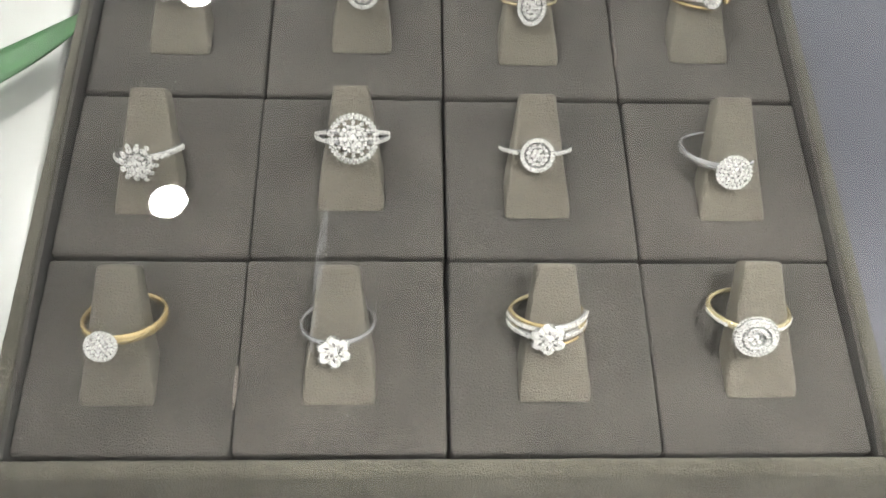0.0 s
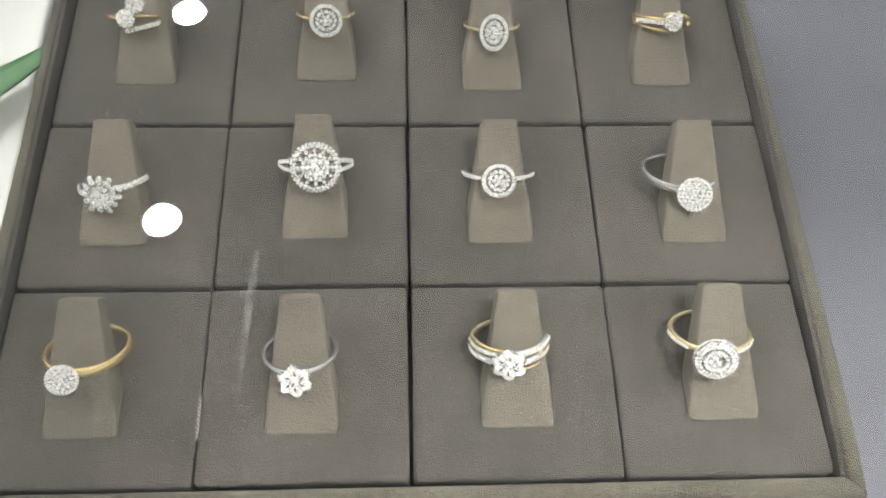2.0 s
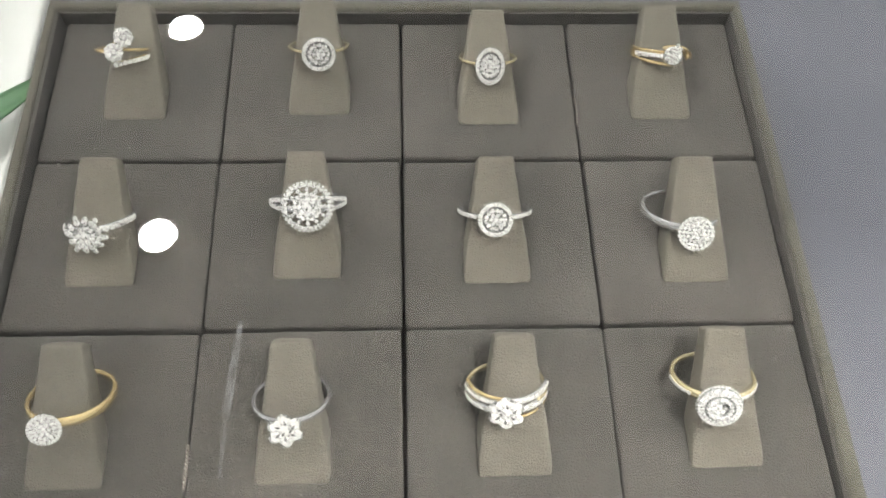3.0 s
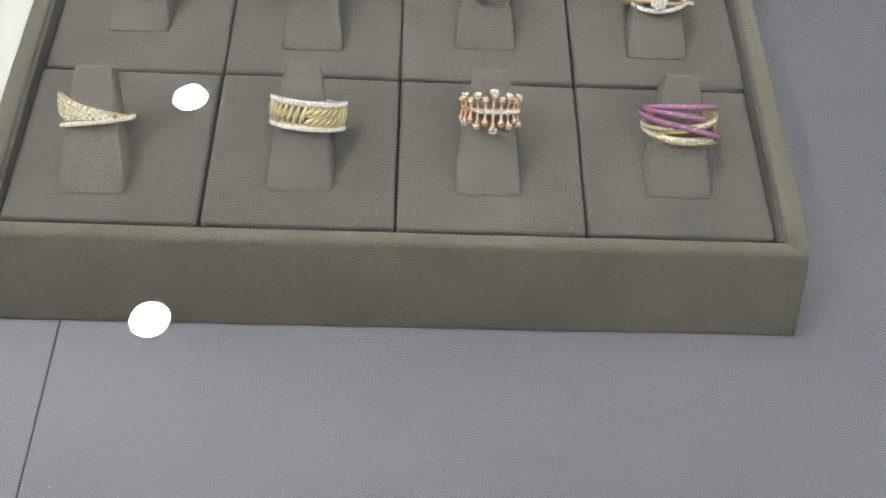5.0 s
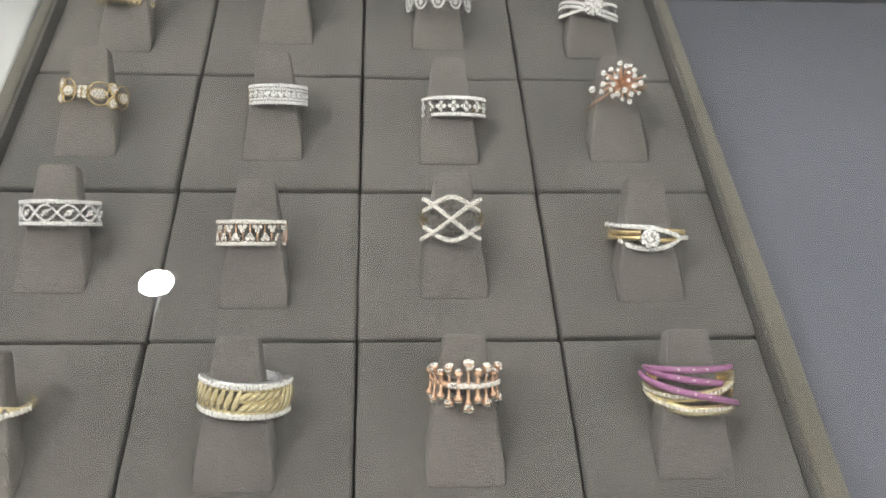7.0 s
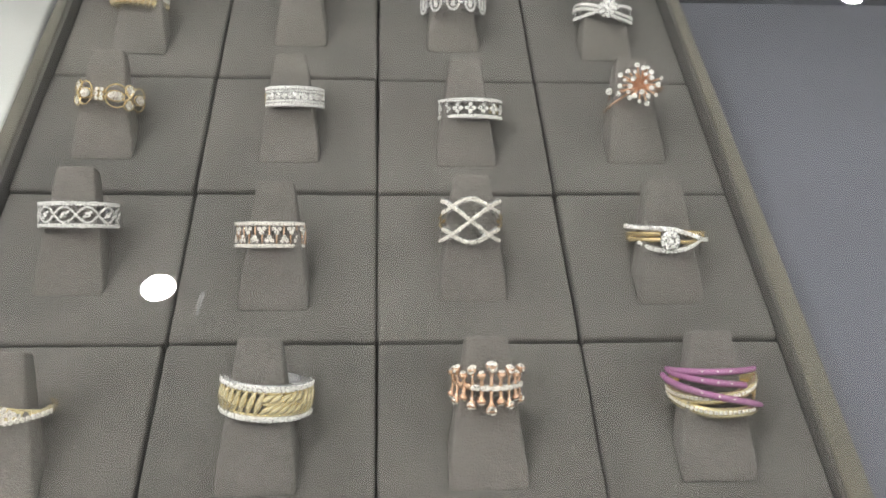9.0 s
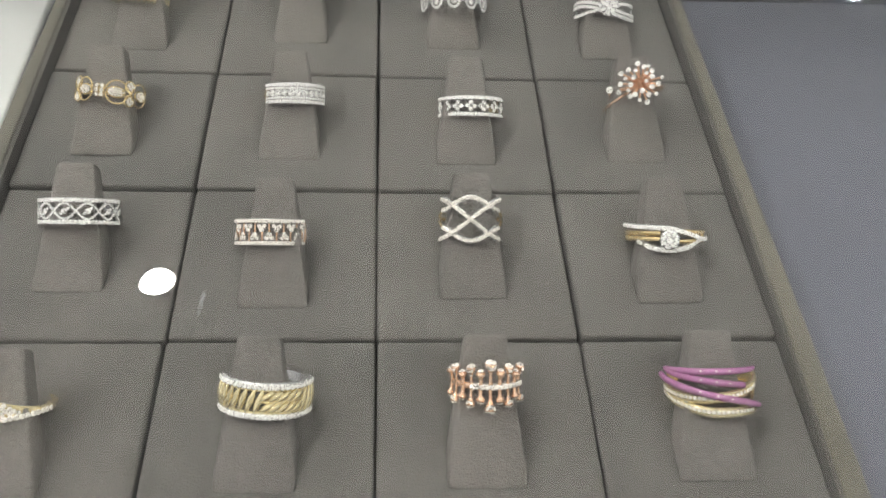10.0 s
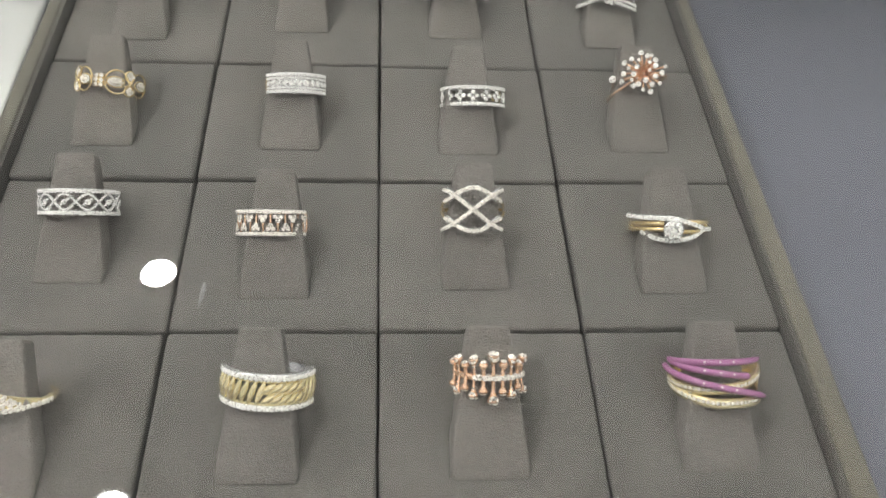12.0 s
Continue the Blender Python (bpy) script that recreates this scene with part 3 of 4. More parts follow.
def r_two_round(ro):
    hoop, arm, stones, heads, row = NEW(), NEW(), NEW(), NEW(), NEW()
    band(hoop, ro, 0.1, lambda th: -0.06, lambda th: 0.06, 0.9, 2 * math.pi - 0.3)
    hoop_wire(arm, lambda th: 0.06 - 0.03 * th, 0.0, 1.4, 0.045, ro)
    hoop_wire(arm, lambda th: 0.22 + 0.55 * (th + 0.3), -0.35, 0.1, 0.045, ro, 0.05)
    def lower(th):
        return -0.36 + 0.2 * (th + 0.25) - 0.03 * th * th
    band(row, ro + 0.02, 0.1, lambda th: lower(th) - 0.08, lambda th: lower(th) + 0.08, -0.3, 1.4, 24)
    pave(stones, lower, -0.25, 1.36, 0.076, ro, 0.02)
    for c, r in (((-0.24, 0.0, 0.15), 0.26), ((0.06, 0.42, 0.15), 0.27)):
        disc(heads, c, r, 0.24)
        cluster(stones, (c[0], c[1], c[2] + 0.03), [(1, 0, 0.085), (7, r * 0.66, 0.085), (14, r * 0.95, 0.03)])
    return [("hoop", hoop, GOLD, ""), ("crossed_arms", arm, GOLD, ""), ("diamond_row", row, PALE_GOLD, ""), ("settings", heads, PAVE_METAL, ""), ("diamonds", stones, DIAMOND, "small white diamonds")]


def r_gold_wave(ro):
    hoop, arm, stones, head = NEW(), NEW(), NEW(), NEW()
    band(hoop, ro, 0.1, lambda th: -0.09, lambda th: 0.09, 0.9, 2 * math.pi - 0.9)
    for f in (lambda th: 0.12 - 0.02 * th, lambda th: -0.1 - 0.12 * math.sin(th * 1.1 + 1.2)):
        hoop_wire(arm, f, -1.45, 0.35, 0.055, ro)
    hoop_wire(arm, lambda th: 0.3 - 0.35 * (th - 0.3) ** 2, -0.1, 1.3, 0.055, ro)
    band(head, ro + 0.03, 0.1, lambda th: -0.06, lambda th: 0.1, -1.0, 0.2, 20)
    pave(stones, lambda th: 0.02, -0.95, 0.1, 0.07, ro, 0.03)
    disc(head, (0.22, 0.05, 0.12), 0.28, 0.2)
    cluster(stones, (0.22, 0.05, 0.15), [(1, 0, 0.11), (7, 0.19, 0.085)], dome=0.3)
    cluster(stones, (0.32, 0.26, 0.12), [(4, 0.09, 0.06)])
    return [("hoop", hoop, GOLD, ""), ("waves", arm, GOLD, ""), ("setting", head, PAVE_METAL, ""), ("diamonds", stones, DIAMOND, "small white diamonds")]


def edged_band(ro, h, metal, span=1.35, stone_r=0.062, hoop_metal=None, edge=0.075):
    """A wide openwork band: two paved rims, joined to a plain shank behind."""
    hoop, stones = NEW(), NEW()
    rims = (NEW(), NEW())
    band(hoop, ro - 0.02, 0.09, lambda th: -h * 0.7, lambda th: h * 0.7, span - 0.1, 2 * math.pi - span + 0.1, 40)
    for sg in (-1, 1):
        v = sg * (h - edge)
        band(rims[sg > 0], ro, 0.12, lambda th: v - edge, lambda th: v + edge, -span, span, 36)
        if stone_r:
            pave(stones, lambda th: v, -span + 0.04, span - 0.02, stone_r, ro)
    return hoop, rims, stones, hoop_metal or metal


def r_leaf_band(ro):
    hoop, rims, stones, hm = edged_band(ro, 0.42, SILVER, 1.5, 0.07, SILVER, 0.085)
    leaves, blades = NEW(), []
    for v in (-0.25, 0.25):
        hoop_wire(leaves, lambda th: v, -1.5, 1.5, 0.035, ro, -0.01)
    hoop_wire(leaves, lambda th: 0.0, -0.1, 0.8, 0.04, ro, 0.0)
    for i in range(17):
        th0 = -1.45 + 2.9 * i / 16
        for sg in ((0,) if abs(th0 - 0.35) > 0.42 else (-1, 1)):
            def row(u, sg=sg, th0=th0):
                return th0 + 0.09 * u, (0.26 * u if sg == 0 else 0.12 * sg + 0.1 * u)
            pts = [on_hoop(row(k / 4)[0] + (0.06 * k / 4 if sg else 0), row(k / 4)[1], ro - 0.02, ro) for k in range(-4, 5)]
            blades.append(NEW())
            wire(blades[-1], pts, lambda k: 0.03 + 0.052 * math.sin(math.pi * k))
    return [("hoop", hoop, hm, ""), *[("rim", b, PAVE_METAL, "") for b in rims], ("rails", leaves, PALE_GOLD, ""), *[("gold_leaf", b, PALE_GOLD, "") for b in blades], ("diamonds", stones, DIAMOND, "small white diamonds")]


def r_scroll_band(ro):
    hoop, rims, stones, hm = edged_band(ro, 0.345, SILVER, 1.45, 0.058, None, 0.065)
    scroll = NEW()
    for sg in (-1, 1):
        hoop_wire(scroll, lambda th: sg * 0.2 * math.sin(th * 5.6), -1.45, 1.45, 0.032, ro, 0.0, 80)
        pave(stones, lambda th: sg * 0.2 * math.sin(th * 5.6), -1.4, 1.4, 0.034, ro, 0.0, 2.1)
    for i in range(-3, 3):
        th = (i + 0.5) * math.pi / 5.6
        n = (math.sin(th), 0, math.cos(th))
        for du, dv, r in ((0, 0, 0.075), (0.08, 0.06, 0.042), (-0.08, -0.06, 0.042)):
            gem(stones, on_hoop(th + du, dv, ro + 0.01, ro), n, r)
        wire(scroll, [on_hoop(th + k, k * 0.75, ro - 0.04, ro) for k in (-0.16, -0.08, 0, 0.08, 0.16)], 0.03)
    return [("hoop", hoop, hm, ""), *[("rim", b, PAVE_METAL, "") for b in rims], ("scrollwork", scroll, PAVE_METAL, ""), ("diamonds", stones, DIAMOND, "small white diamonds")]


def r_goblet_band(ro):
    hoop, rims, stones, hm = edged_band(ro, 0.35, SILVER, 1.2, 0.056, SILVER, 0.065)
    stems = NEW()
    for i in range(12):
        th = -1.08 + 2.14 * i / 11
        sg = 1 if i % 2 else -1
        n = (math.sin(th), 0, math.cos(th))
        wire(stems, [on_hoop(th, -sg * 0.24, ro - 0.03, ro), on_hoop(th, -sg * 0.05, ro - 0.03, ro), on_hoop(th, sg * 0.16, ro - 0.03, ro)], lambda k: 0.02 + 0.022 * k)
        for du, dv, r in ((-0.066, 0.15, 0.062), (0.066, 0.15, 0.062), (0, 0.065, 0.068)):
            gem(stones, on_hoop(th + du, sg * dv, ro + 0.01, ro), n, r)
    band(stems, ro + 0.01, 0.12, lambda th: -0.34, lambda th: 0.34, 1.17, 1.24, 3)
    return [("hoop", hoop, hm, ""), *[("rim", b, PAVE_METAL, "") for b in rims], ("stems", stems, ROSE, "rose gold stems"), ("diamonds", stones, DIAMOND_WARM, "small white diamonds")]


def r_lozenge_band(ro):
    hoop, rims, stones, hm = edged_band(ro, 0.32, SILVER, 1.4, 0.062, PALE_GOLD)
    links = NEW()
    for i in range(7):
        th = -1.2 + 2.4 * i / 6
        n = (math.sin(th), 0, math.cos(th))
        for du, dv in ((0, 0.1), (0, -0.1), (0.1, 0), (-0.1, 0)):
            gem(stones, on_hoop(th + du, dv, ro + 0.01, ro), n, 0.07)
        wire(links, [on_hoop(th, -0.2, ro - 0.04, ro), on_hoop(th, 0.2, ro - 0.04, ro)], 0.03)
        wire(links, [on_hoop(th - 0.2, 0, ro - 0.04, ro), on_hoop(th, 0, ro - 0.04, ro), on_hoop(th + 0.2, 0, ro - 0.04, ro)], 0.03)
    return [("hoop", hoop, hm, ""), *[("rim", b, PAVE_METAL, "") for b in rims], ("links", links, SILVER, ""), ("diamonds", stones, DIAMOND, "small white diamonds")]


def r_pave_band(ro):
    hoop, rims, stones, hm = edged_band(ro, 0.32, SILVER, 1.25, 0.058, GOLD)
    core = NEW()
    band(core, ro - 0.02, 0.1, lambda th: -0.18, lambda th: 0.18, -1.25, 1.25, 30)
    for i in range(11):
        th = -1.1 + 2.2 * i / 10
        gem(stones, on_hoop(th, 0, ro + 0.01, ro), (math.sin(th), 0, math.cos(th)), 0.1, i * 0.3)
    for sg in (-1, 1):
        pave(stones, lambda th: sg * 0.14, -1.2, 1.2, 0.04, ro)
    return [("hoop", hoop, hm, ""), *[("rim", b, PAVE_METAL, "") for b in rims], ("core", core, PAVE_METAL, ""), ("diamonds", stones, DIAMOND, "small white diamonds")]


def r_cross(ro):
    hoop, stones = NEW(), NEW()
    lines = [NEW() for _ in range(4)]
    m = 1.1
    def slant(th):
        return 0.53 * math.sin(1.45 * th / m)
    def bow(th):
        return 0.22 + 0.35 * math.cos(1.57 * th / m) ** 2
    curves = [(slant, -m, m), (lambda th: -slant(th), -m, m), (bow, 0.06 - m, m - 0.06), (lambda th: -bow(th), 0.06 - m, m - 0.06)]
    for k, (f, a, b) in enumerate(curves):
        lift = 0.05 if k == 0 else 0.0
        band(lines[k], ro + lift, 0.11, lambda th: f(th) - 0.08, lambda th: f(th) + 0.08, a, b, 30)
        pave(stones, f, a + 0.03, b - 0.03, 0.062, ro, lift)
    for sg in (-1, 1):
        hoop_wire(hoop, lambda th: sg * (0.03 + 0.22 * (abs(th - math.pi) / 2.1) ** 6), 0.98, 2 * math.pi - 0.98, 0.036, ro)
    return [("hoop", hoop, GOLD, ""), *[("diamond_line", b, PAVE_METAL, "") for b in lines], ("diamonds", stones, DIAMOND_WARM, "small white diamonds")]


def r_eye(ro):
    hoop, lines, stones, head = NEW(), NEW(), NEW(), NEW()
    band(hoop, ro, 0.09, lambda th: -0.12, lambda th: 0.12, 1.2, 2 * math.pi - 1.2)
    def top(th):
        return 0.28 - 0.03 * th if th < 0 else 0.28 - 0.33 * th ** 1.3 if th < 0.9 else -0.01 - 0.02 * (th - 0.9)
    def under(th):
        return -0.3 + 0.33 * th * th
    for f, a, b, lift in ((top, -1.4, 1.35, 0.05), (under, -0.8, 1.0, 0.0)):
        band(lines, ro + lift, 0.1, lambda th: f(th) - 0.075, lambda th: f(th) + 0.075, a, b, 36)
        pave(stones, f, a + 0.03, b - 0.03, 0.066, ro, lift)
    for v0 in (0.1, -0.05):
        hoop_wire(hoop, lambda th: v0 + 0.05 * math.cos(th), -1.4, -0.2, 0.065, ro)
    hoop_wire(hoop, lambda th: 0.22 - 0.05 * th, 0.3, 1.4, 0.06, ro)
    hoop_wire(hoop, lambda th: -0.06, 0.2, 1.1, 0.06, ro)
    disc(head, (0.03, -0.02, 0.12), 0.26, 0.2)
    cluster(stones, (0.03, -0.02, 0.15), [(1, 0, 0.09), (7, 0.175, 0.08)], dome=0.2)
    return [("hoop", hoop, GOLD, ""), ("wrap_lines", lines, PAVE_METAL, ""), ("setting", head, PAVE_METAL, ""), ("diamonds", stones, DIAMOND, "small white diamonds")]


def r_enamel(ro):
    hoop, stones, bands_, gold = NEW(), NEW(), [], []
    band(hoop, ro - 0.02, 0.1, lambda th: -0.3, lambda th: 0.35, 1.45, 2 * math.pi - 1.45, 36)
    def top(th):
        return 0.46 + 0.02 * math.cos(th)
    def second(th):
        return 0.24 - 0.15 * th
    def cross(th):
        return -0.06 - 0.26 * th
    for f, a, b, lift in ((top, -1.5, 1.5, 0.0), (second, -1.5, 0.7, 0.02), (cross, -1.5, 1.5, 0.13)):
        bands_.append(NEW())
        hoop_wire(bands_[-1], f, a, b, 0.082, ro, lift)
    for f, a, b, lift in ((lambda th: -0.46 + 0.22 * max(0.0, -th) ** 1.4, -1.5, 1.35, 0.04), (lambda th: -0.13 + 0.12 * th * th + 0.07 * th, -1.5, 1.5, 0.05)):
        gold.append(NEW())
        band(gold[-1], ro + lift, 0.14, lambda th: f(th) - 0.115, lambda th: f(th) + 0.115, a, b, 30)
        pave(stones, lambda th: f(th) + 0.02, a + 0.05, b - 0.35, 0.048, ro, lift - 0.02, 2.5)
    for th in (-0.3, 0.02, 0.3):
        for f, lift in ((top, 0.02), (second, 0.04), (cross, 0.15)):
            gem(stones, on_hoop(th, f(th) + 0.02, ro + 0.02 + lift, ro), (math.sin(th), 0.3, math.cos(th)), 0.026)
    return [("hoop", hoop, GOLD, ""), *[("enamel_band", b, PURPLE, "glossy purple enamel band") for b in bands_], *[("gold_band", b, PALE_GOLD, "yellow gold band") for b in gold], ("diamonds", stones, DIAMOND_WARM, "small white diamonds")]


def r_goblets(ro):
    """Little goblets stand up and down from a bar: tall ones hold a stone, short ones are domed knobs."""
    hoop, bar, stones, stems = NEW(), NEW(), NEW(), []
    band(hoop, ro, 0.09, lambda th: -0.08, lambda th: 0.08, 1.2, 2 * math.pi - 1.2)
    band(bar, ro + 0.04, 0.12, lambda th: -0.075, lambda th: 0.075, -0.4, 1.35, 24)
    band(hoop, ro + 0.02, 0.1, lambda th: -0.07, lambda th: 0.07, -1.35, -0.3, 14)
    pave(stones, lambda th: 0.0, -0.35, 1.3, 0.066, ro, 0.04)
    sizes = (0.3, 0.4, 0.3, 0.44, 0.34, 0.54, 0.36, 0.44, 0.3, 0.4)
    for i, h in enumerate(sizes):
        th = -1.22 + 2.44 * i / 9
        tall = i % 2 == 1
        big = 1.25 if h > 0.5 else 1.0
        n = Vector((math.sin(th), 0, math.cos(th)))
        for sg in (-1, 1):
            pts = [on_hoop(th, sg * k * h, ro - 0.03 + 0.05 * k, ro) for k in (0, 0.25, 0.4, 0.55, 0.7, 0.85, 1.0)]
            shape = (0.045, 0.034, 0.03, 0.035, 0.06, 0.1, 0.118) if tall else (0.05, 0.045, 0.05, 0.04, 0.085, 0.108, 0.085)
            stems.append(NEW())
            wire(stems[-1], pts, lambda k: shape[min(6, round(k * 6))] * big, 10)
            if tall:
                gem(stones, on_hoop(th, sg * h * 0.9, ro + 0.085 * big, ro), n, 0.088 * big)
                gem(stones, on_hoop(th, sg * (h + 0.01), ro + 0.02, ro), n * 0.5 + Vector((0, sg, 0)), 0.1 * big)
                gem(stones, on_hoop(th, sg * h * 0.58, ro + 0.03, ro), n, 0.034)
            else:
                gem(stones, on_hoop(th, sg * (h + 0.02), ro + 0.02, ro), n * 0.3 + Vector((0, sg, 0)), 0.075)
    return [("hoop", hoop, ROSE, ""), *[("goblet", b, ROSE, "") for b in stems], ("bar", bar, PAVE_METAL, ""), ("diamonds", stones, DIAMOND_WARM, "small white diamonds")]


def r_fan(ro):
    hoop, fan, stones = NEW(), NEW(), NEW()
    band(hoop, ro, 0.09, lambda th: -0.07, lambda th: 0.07, 1.2, 2 * math.pi - 1.2)
    def top(th):
        return 0.03 + 0.215 * max(0.0, 0.9 - th) ** 1.4 - 1.2 * max(0.0, -th - 1.1) ** 1.5
    def line(th):
        return -0.02 - 0.125 * (1.2 - th)
    def low_(th):
        return line(th) + 0.05 + 0.5 * max(0.0, -th - 0.8)
    band(fan, ro, 0.08, lambda th: min(low_(th), top(th) - 0.1), lambda th: top(th), -1.35, 1.3, 34)
    band(fan, ro + 0.07, 0.1, lambda th: line(th) - 0.09, lambda th: line(th) + 0.09, -0.95, 1.25, 26)
    pave(stones, line, -0.9, 1.2, 0.066, ro, 0.07)
    for i, k in enumerate((0.2, 0.42, 0.64, 0.86)):
        pave(stones, lambda th: low_(th) * (1 - k) + top(th) * k, -1.28 + 0.06 * (i % 2), 0.6 - 0.5 * k, 0.058, ro, 0.0, 3.1)
    for k in (0.1, 0.31, 0.53, 0.75, 0.97):
        hoop_wire(fan, lambda th: low_(th) * (1 - k) + top(th) * k, -1.32, 0.9, 0.022, ro, 0.035)
    return [("hoop", hoop, GOLD, ""), ("fan", fan, PALE_GOLD, "flared yellow gold fan"), ("diamonds", stones, DIAMOND_WARM, "small white diamonds")]


def r_butterfly(ro):
    """Gold wire scrolls round marquise clusters, a square of stones between and a four-petalled flower."""
    hoop, wings, stones = NEW(), NEW(), NEW()
    band(hoop, ro, 0.09, lambda th: -0.09, lambda th: 0.09, 1.35, 2 * math.pi - 1.35)

    def heart(c, way, wide, tall):
        """Two scrolls, above and below, that spring from one point and curl in at the far end."""
        for sv in (-1, 1):
            pts = []
            for i in range(22):
                t = i / 21
                a = math.pi * (1.0 - 1.55 * t)
                k = 1.0 if t < 0.65 else 1.0 - 1.25 * (t - 0.65)
                pts.append(on_hoop(c + way * wide * (0.5 + 0.5 * math.cos(a) * k), sv * (0.03 + tall * math.sin(min(a, math.pi)) * k if a > 0 else 0.03 + tall * 0.55 * k + tall * 0.5 * math.sin(a)), ro + 0.03, ro))
            wire(wings, pts, 0.027)

    def marquise(c, half):
        for i in range(15):
            t = 2 * math.pi * i / 15
            gem(stones, on_hoop(c + half * math.cos(t), 0.105 * math.sin(t), ro + 0.03, ro), (math.sin(c), 0, math.cos(c)), 0.036)
        for k in (-0.45, 0.0, 0.45):
            gem(stones, on_hoop(c + half * k, 0, ro + 0.05, ro), (math.sin(c), 0, math.cos(c)), 0.066)
        wire(wings, [on_hoop(c + 1.3 * half * math.cos(t), 0.15 * math.sin(t), ro - 0.02, ro) for t in [2 * math.pi * k / 18 for k in range(18)]], 0.026, closed=True)

    heart(-0.5, -1, 0.52, 0.31)
    heart(-0.12, 1, 0.62, 0.31)
    heart(0.62, 1, 0.6, 0.31)
    heart(-1.02, -1, 0.36, 0.3)
    for c, half in ((-0.78, 0.17), (0.17, 0.2), (1.0, 0.17)):
        marquise(c, half)
    for c in (0.58, -1.1):
        for sv in (-1, 1):
            p = on_hoop(c, sv * 0.22, ro + 0.04, ro)
            n = Vector((math.sin(c), 0, math.cos(c)))
            side = Vector((math.cos(c), 0, -math.sin(c)))
            for du, dv in ((0, 0.075), (0.075, 0), (-0.075, 0), (0, -0.075)):
                gem(stones, p + side * du + Vector((0, dv, 0)), n, 0.062)
            wire(wings, [p + side * (0.15 * math.cos(t)) + Vector((0, 0.15 * math.sin(t), 0)) - n * 0.04 for t in [2 * math.pi * k / 12 for k in range(12)]], 0.028, closed=True)
        wire(wings, [on_hoop(c - 0.1, -0.1, ro + 0.04, ro), on_hoop(c, 0, ro + 0.05, ro), on_hoop(c + 0.1, 0.1, ro + 0.04, ro)], 0.035)
        wire(wings, [on_hoop(c - 0.1, 0.1, ro + 0.04, ro), on_hoop(c, 0, ro + 0.05, ro), on_hoop(c + 0.1, -0.1, ro + 0.04, ro)], 0.035)
    band(wings, ro + 0.02, 0.1, lambda th: -0.2, lambda th: 0.2, -0.46, -0.16, 6)
    for th in (-0.385, -0.235):
        for v in (-0.13, 0.0, 0.13):
            gem(stones, on_hoop(th, v, ro + 0.03, ro), (math.sin(th), 0, math.cos(th)), 0.064)
    return [("hoop", hoop, GOLD, ""), ("wings", wings, GOLD, "gold wire scrollwork"), ("diamonds", stones, DIAMOND_WARM, "small white diamonds")]


def r_burst(ro):
    hoop, stems, stones, cups = NEW(), NEW(), NEW(), NEW()
    band(hoop, ro, 0.1, lambda th: -0.06, lambda th: 0.06)
    c = Vector((0.1, 0.06, 0.12))
    for i in range(26):
        t = i * 2.39996
        rad = 0.1 + 0.55 * math.sqrt((i + 0.5) / 26) * (1.0 if i % 4 else 0.8)
        tip = c + Vector((math.cos(t) * rad * 1.08, math.sin(t) * rad, 0.34 - 0.55 * rad * rad))
        wire(stems, [c + Vector((0, 0, -0.05)), (c + tip) / 2 + Vector((0, 0, 0.05)), tip], lambda k: 0.026 + 0.012 * k)
        bmesh.ops.create_icosphere(cups, subdivisions=1, radius=0.05, matrix=Matrix.Translation(tip))
        gem(stones, tip + Vector((0, 0, 0.035)), (math.cos(t) * 0.3, math.sin(t) * 0.3, 1), 0.082 if i % 3 else 0.06)
    bmesh.ops.create_icosphere(stems, subdivisions=2, radius=0.1, matrix=Matrix.Translation(c + Vector((0, 0, -0.02))))
    far = Vector((-0.84, 0.02, -0.1))
    gem(stones, far + Vector((0, 0, 0.04)), (-0.2, 0, 1), 0.105)
    wire(stems, [far, far + Vector((-0.02, -0.22, -0.25))], 0.03)
    wire(stems, [c, Vector((-0.35, -0.18, 0.06)), Vector((-0.78, -0.38, -0.12)), Vector((-1.08, -0.54, -0.42))], lambda k: 0.04 + 0.02 * k)
    for k in (0.25, 0.42, 0.6):
        gem(stones, c.lerp(Vector((-0.72, -0.36, -0.12)), k) + Vector((0, 0, 0.06)), (0, 0, 1), 0.04)
    return [("hoop", hoop, ROSE, ""), ("stems", stems, ROSE, ""), ("cups", cups, ROSE, ""), ("diamonds", stones, DIAMOND, "small white diamonds")]


def r_rope(ro):
    hoop, ribs, stones = NEW(), NEW(), NEW()
    band(hoop, ro - 0.02, 0.09, lambda th: -0.22, lambda th: 0.22)
    for i in range(15):
        th = -1.3 + 2.6 * i / 14
        wire(ribs, [on_hoop(th - 0.05, -0.3, ro - 0.02, ro), on_hoop(th - 0.02, -0.15, ro + 0.04, ro), on_hoop(th + 0.03, 0.0, ro + 0.03, ro)], lambda k: 0.05 - 0.015 * k)
        gem(stones, on_hoop(th + 0.02, 0.06, ro + 0.03, ro), (math.sin(th), 0.1, math.cos(th)), 0.085)
        gem(stones, on_hoop(th + 0.06, 0.21, ro + 0.02, ro), (math.sin(th), 0.2, math.cos(th)), 0.06)
    return [("hoop", hoop, GOLD, ""), ("ribs", ribs, PALE_GOLD, "slanting gold ribs"), ("diamonds", stones, DIAMOND, "small white diamonds")]


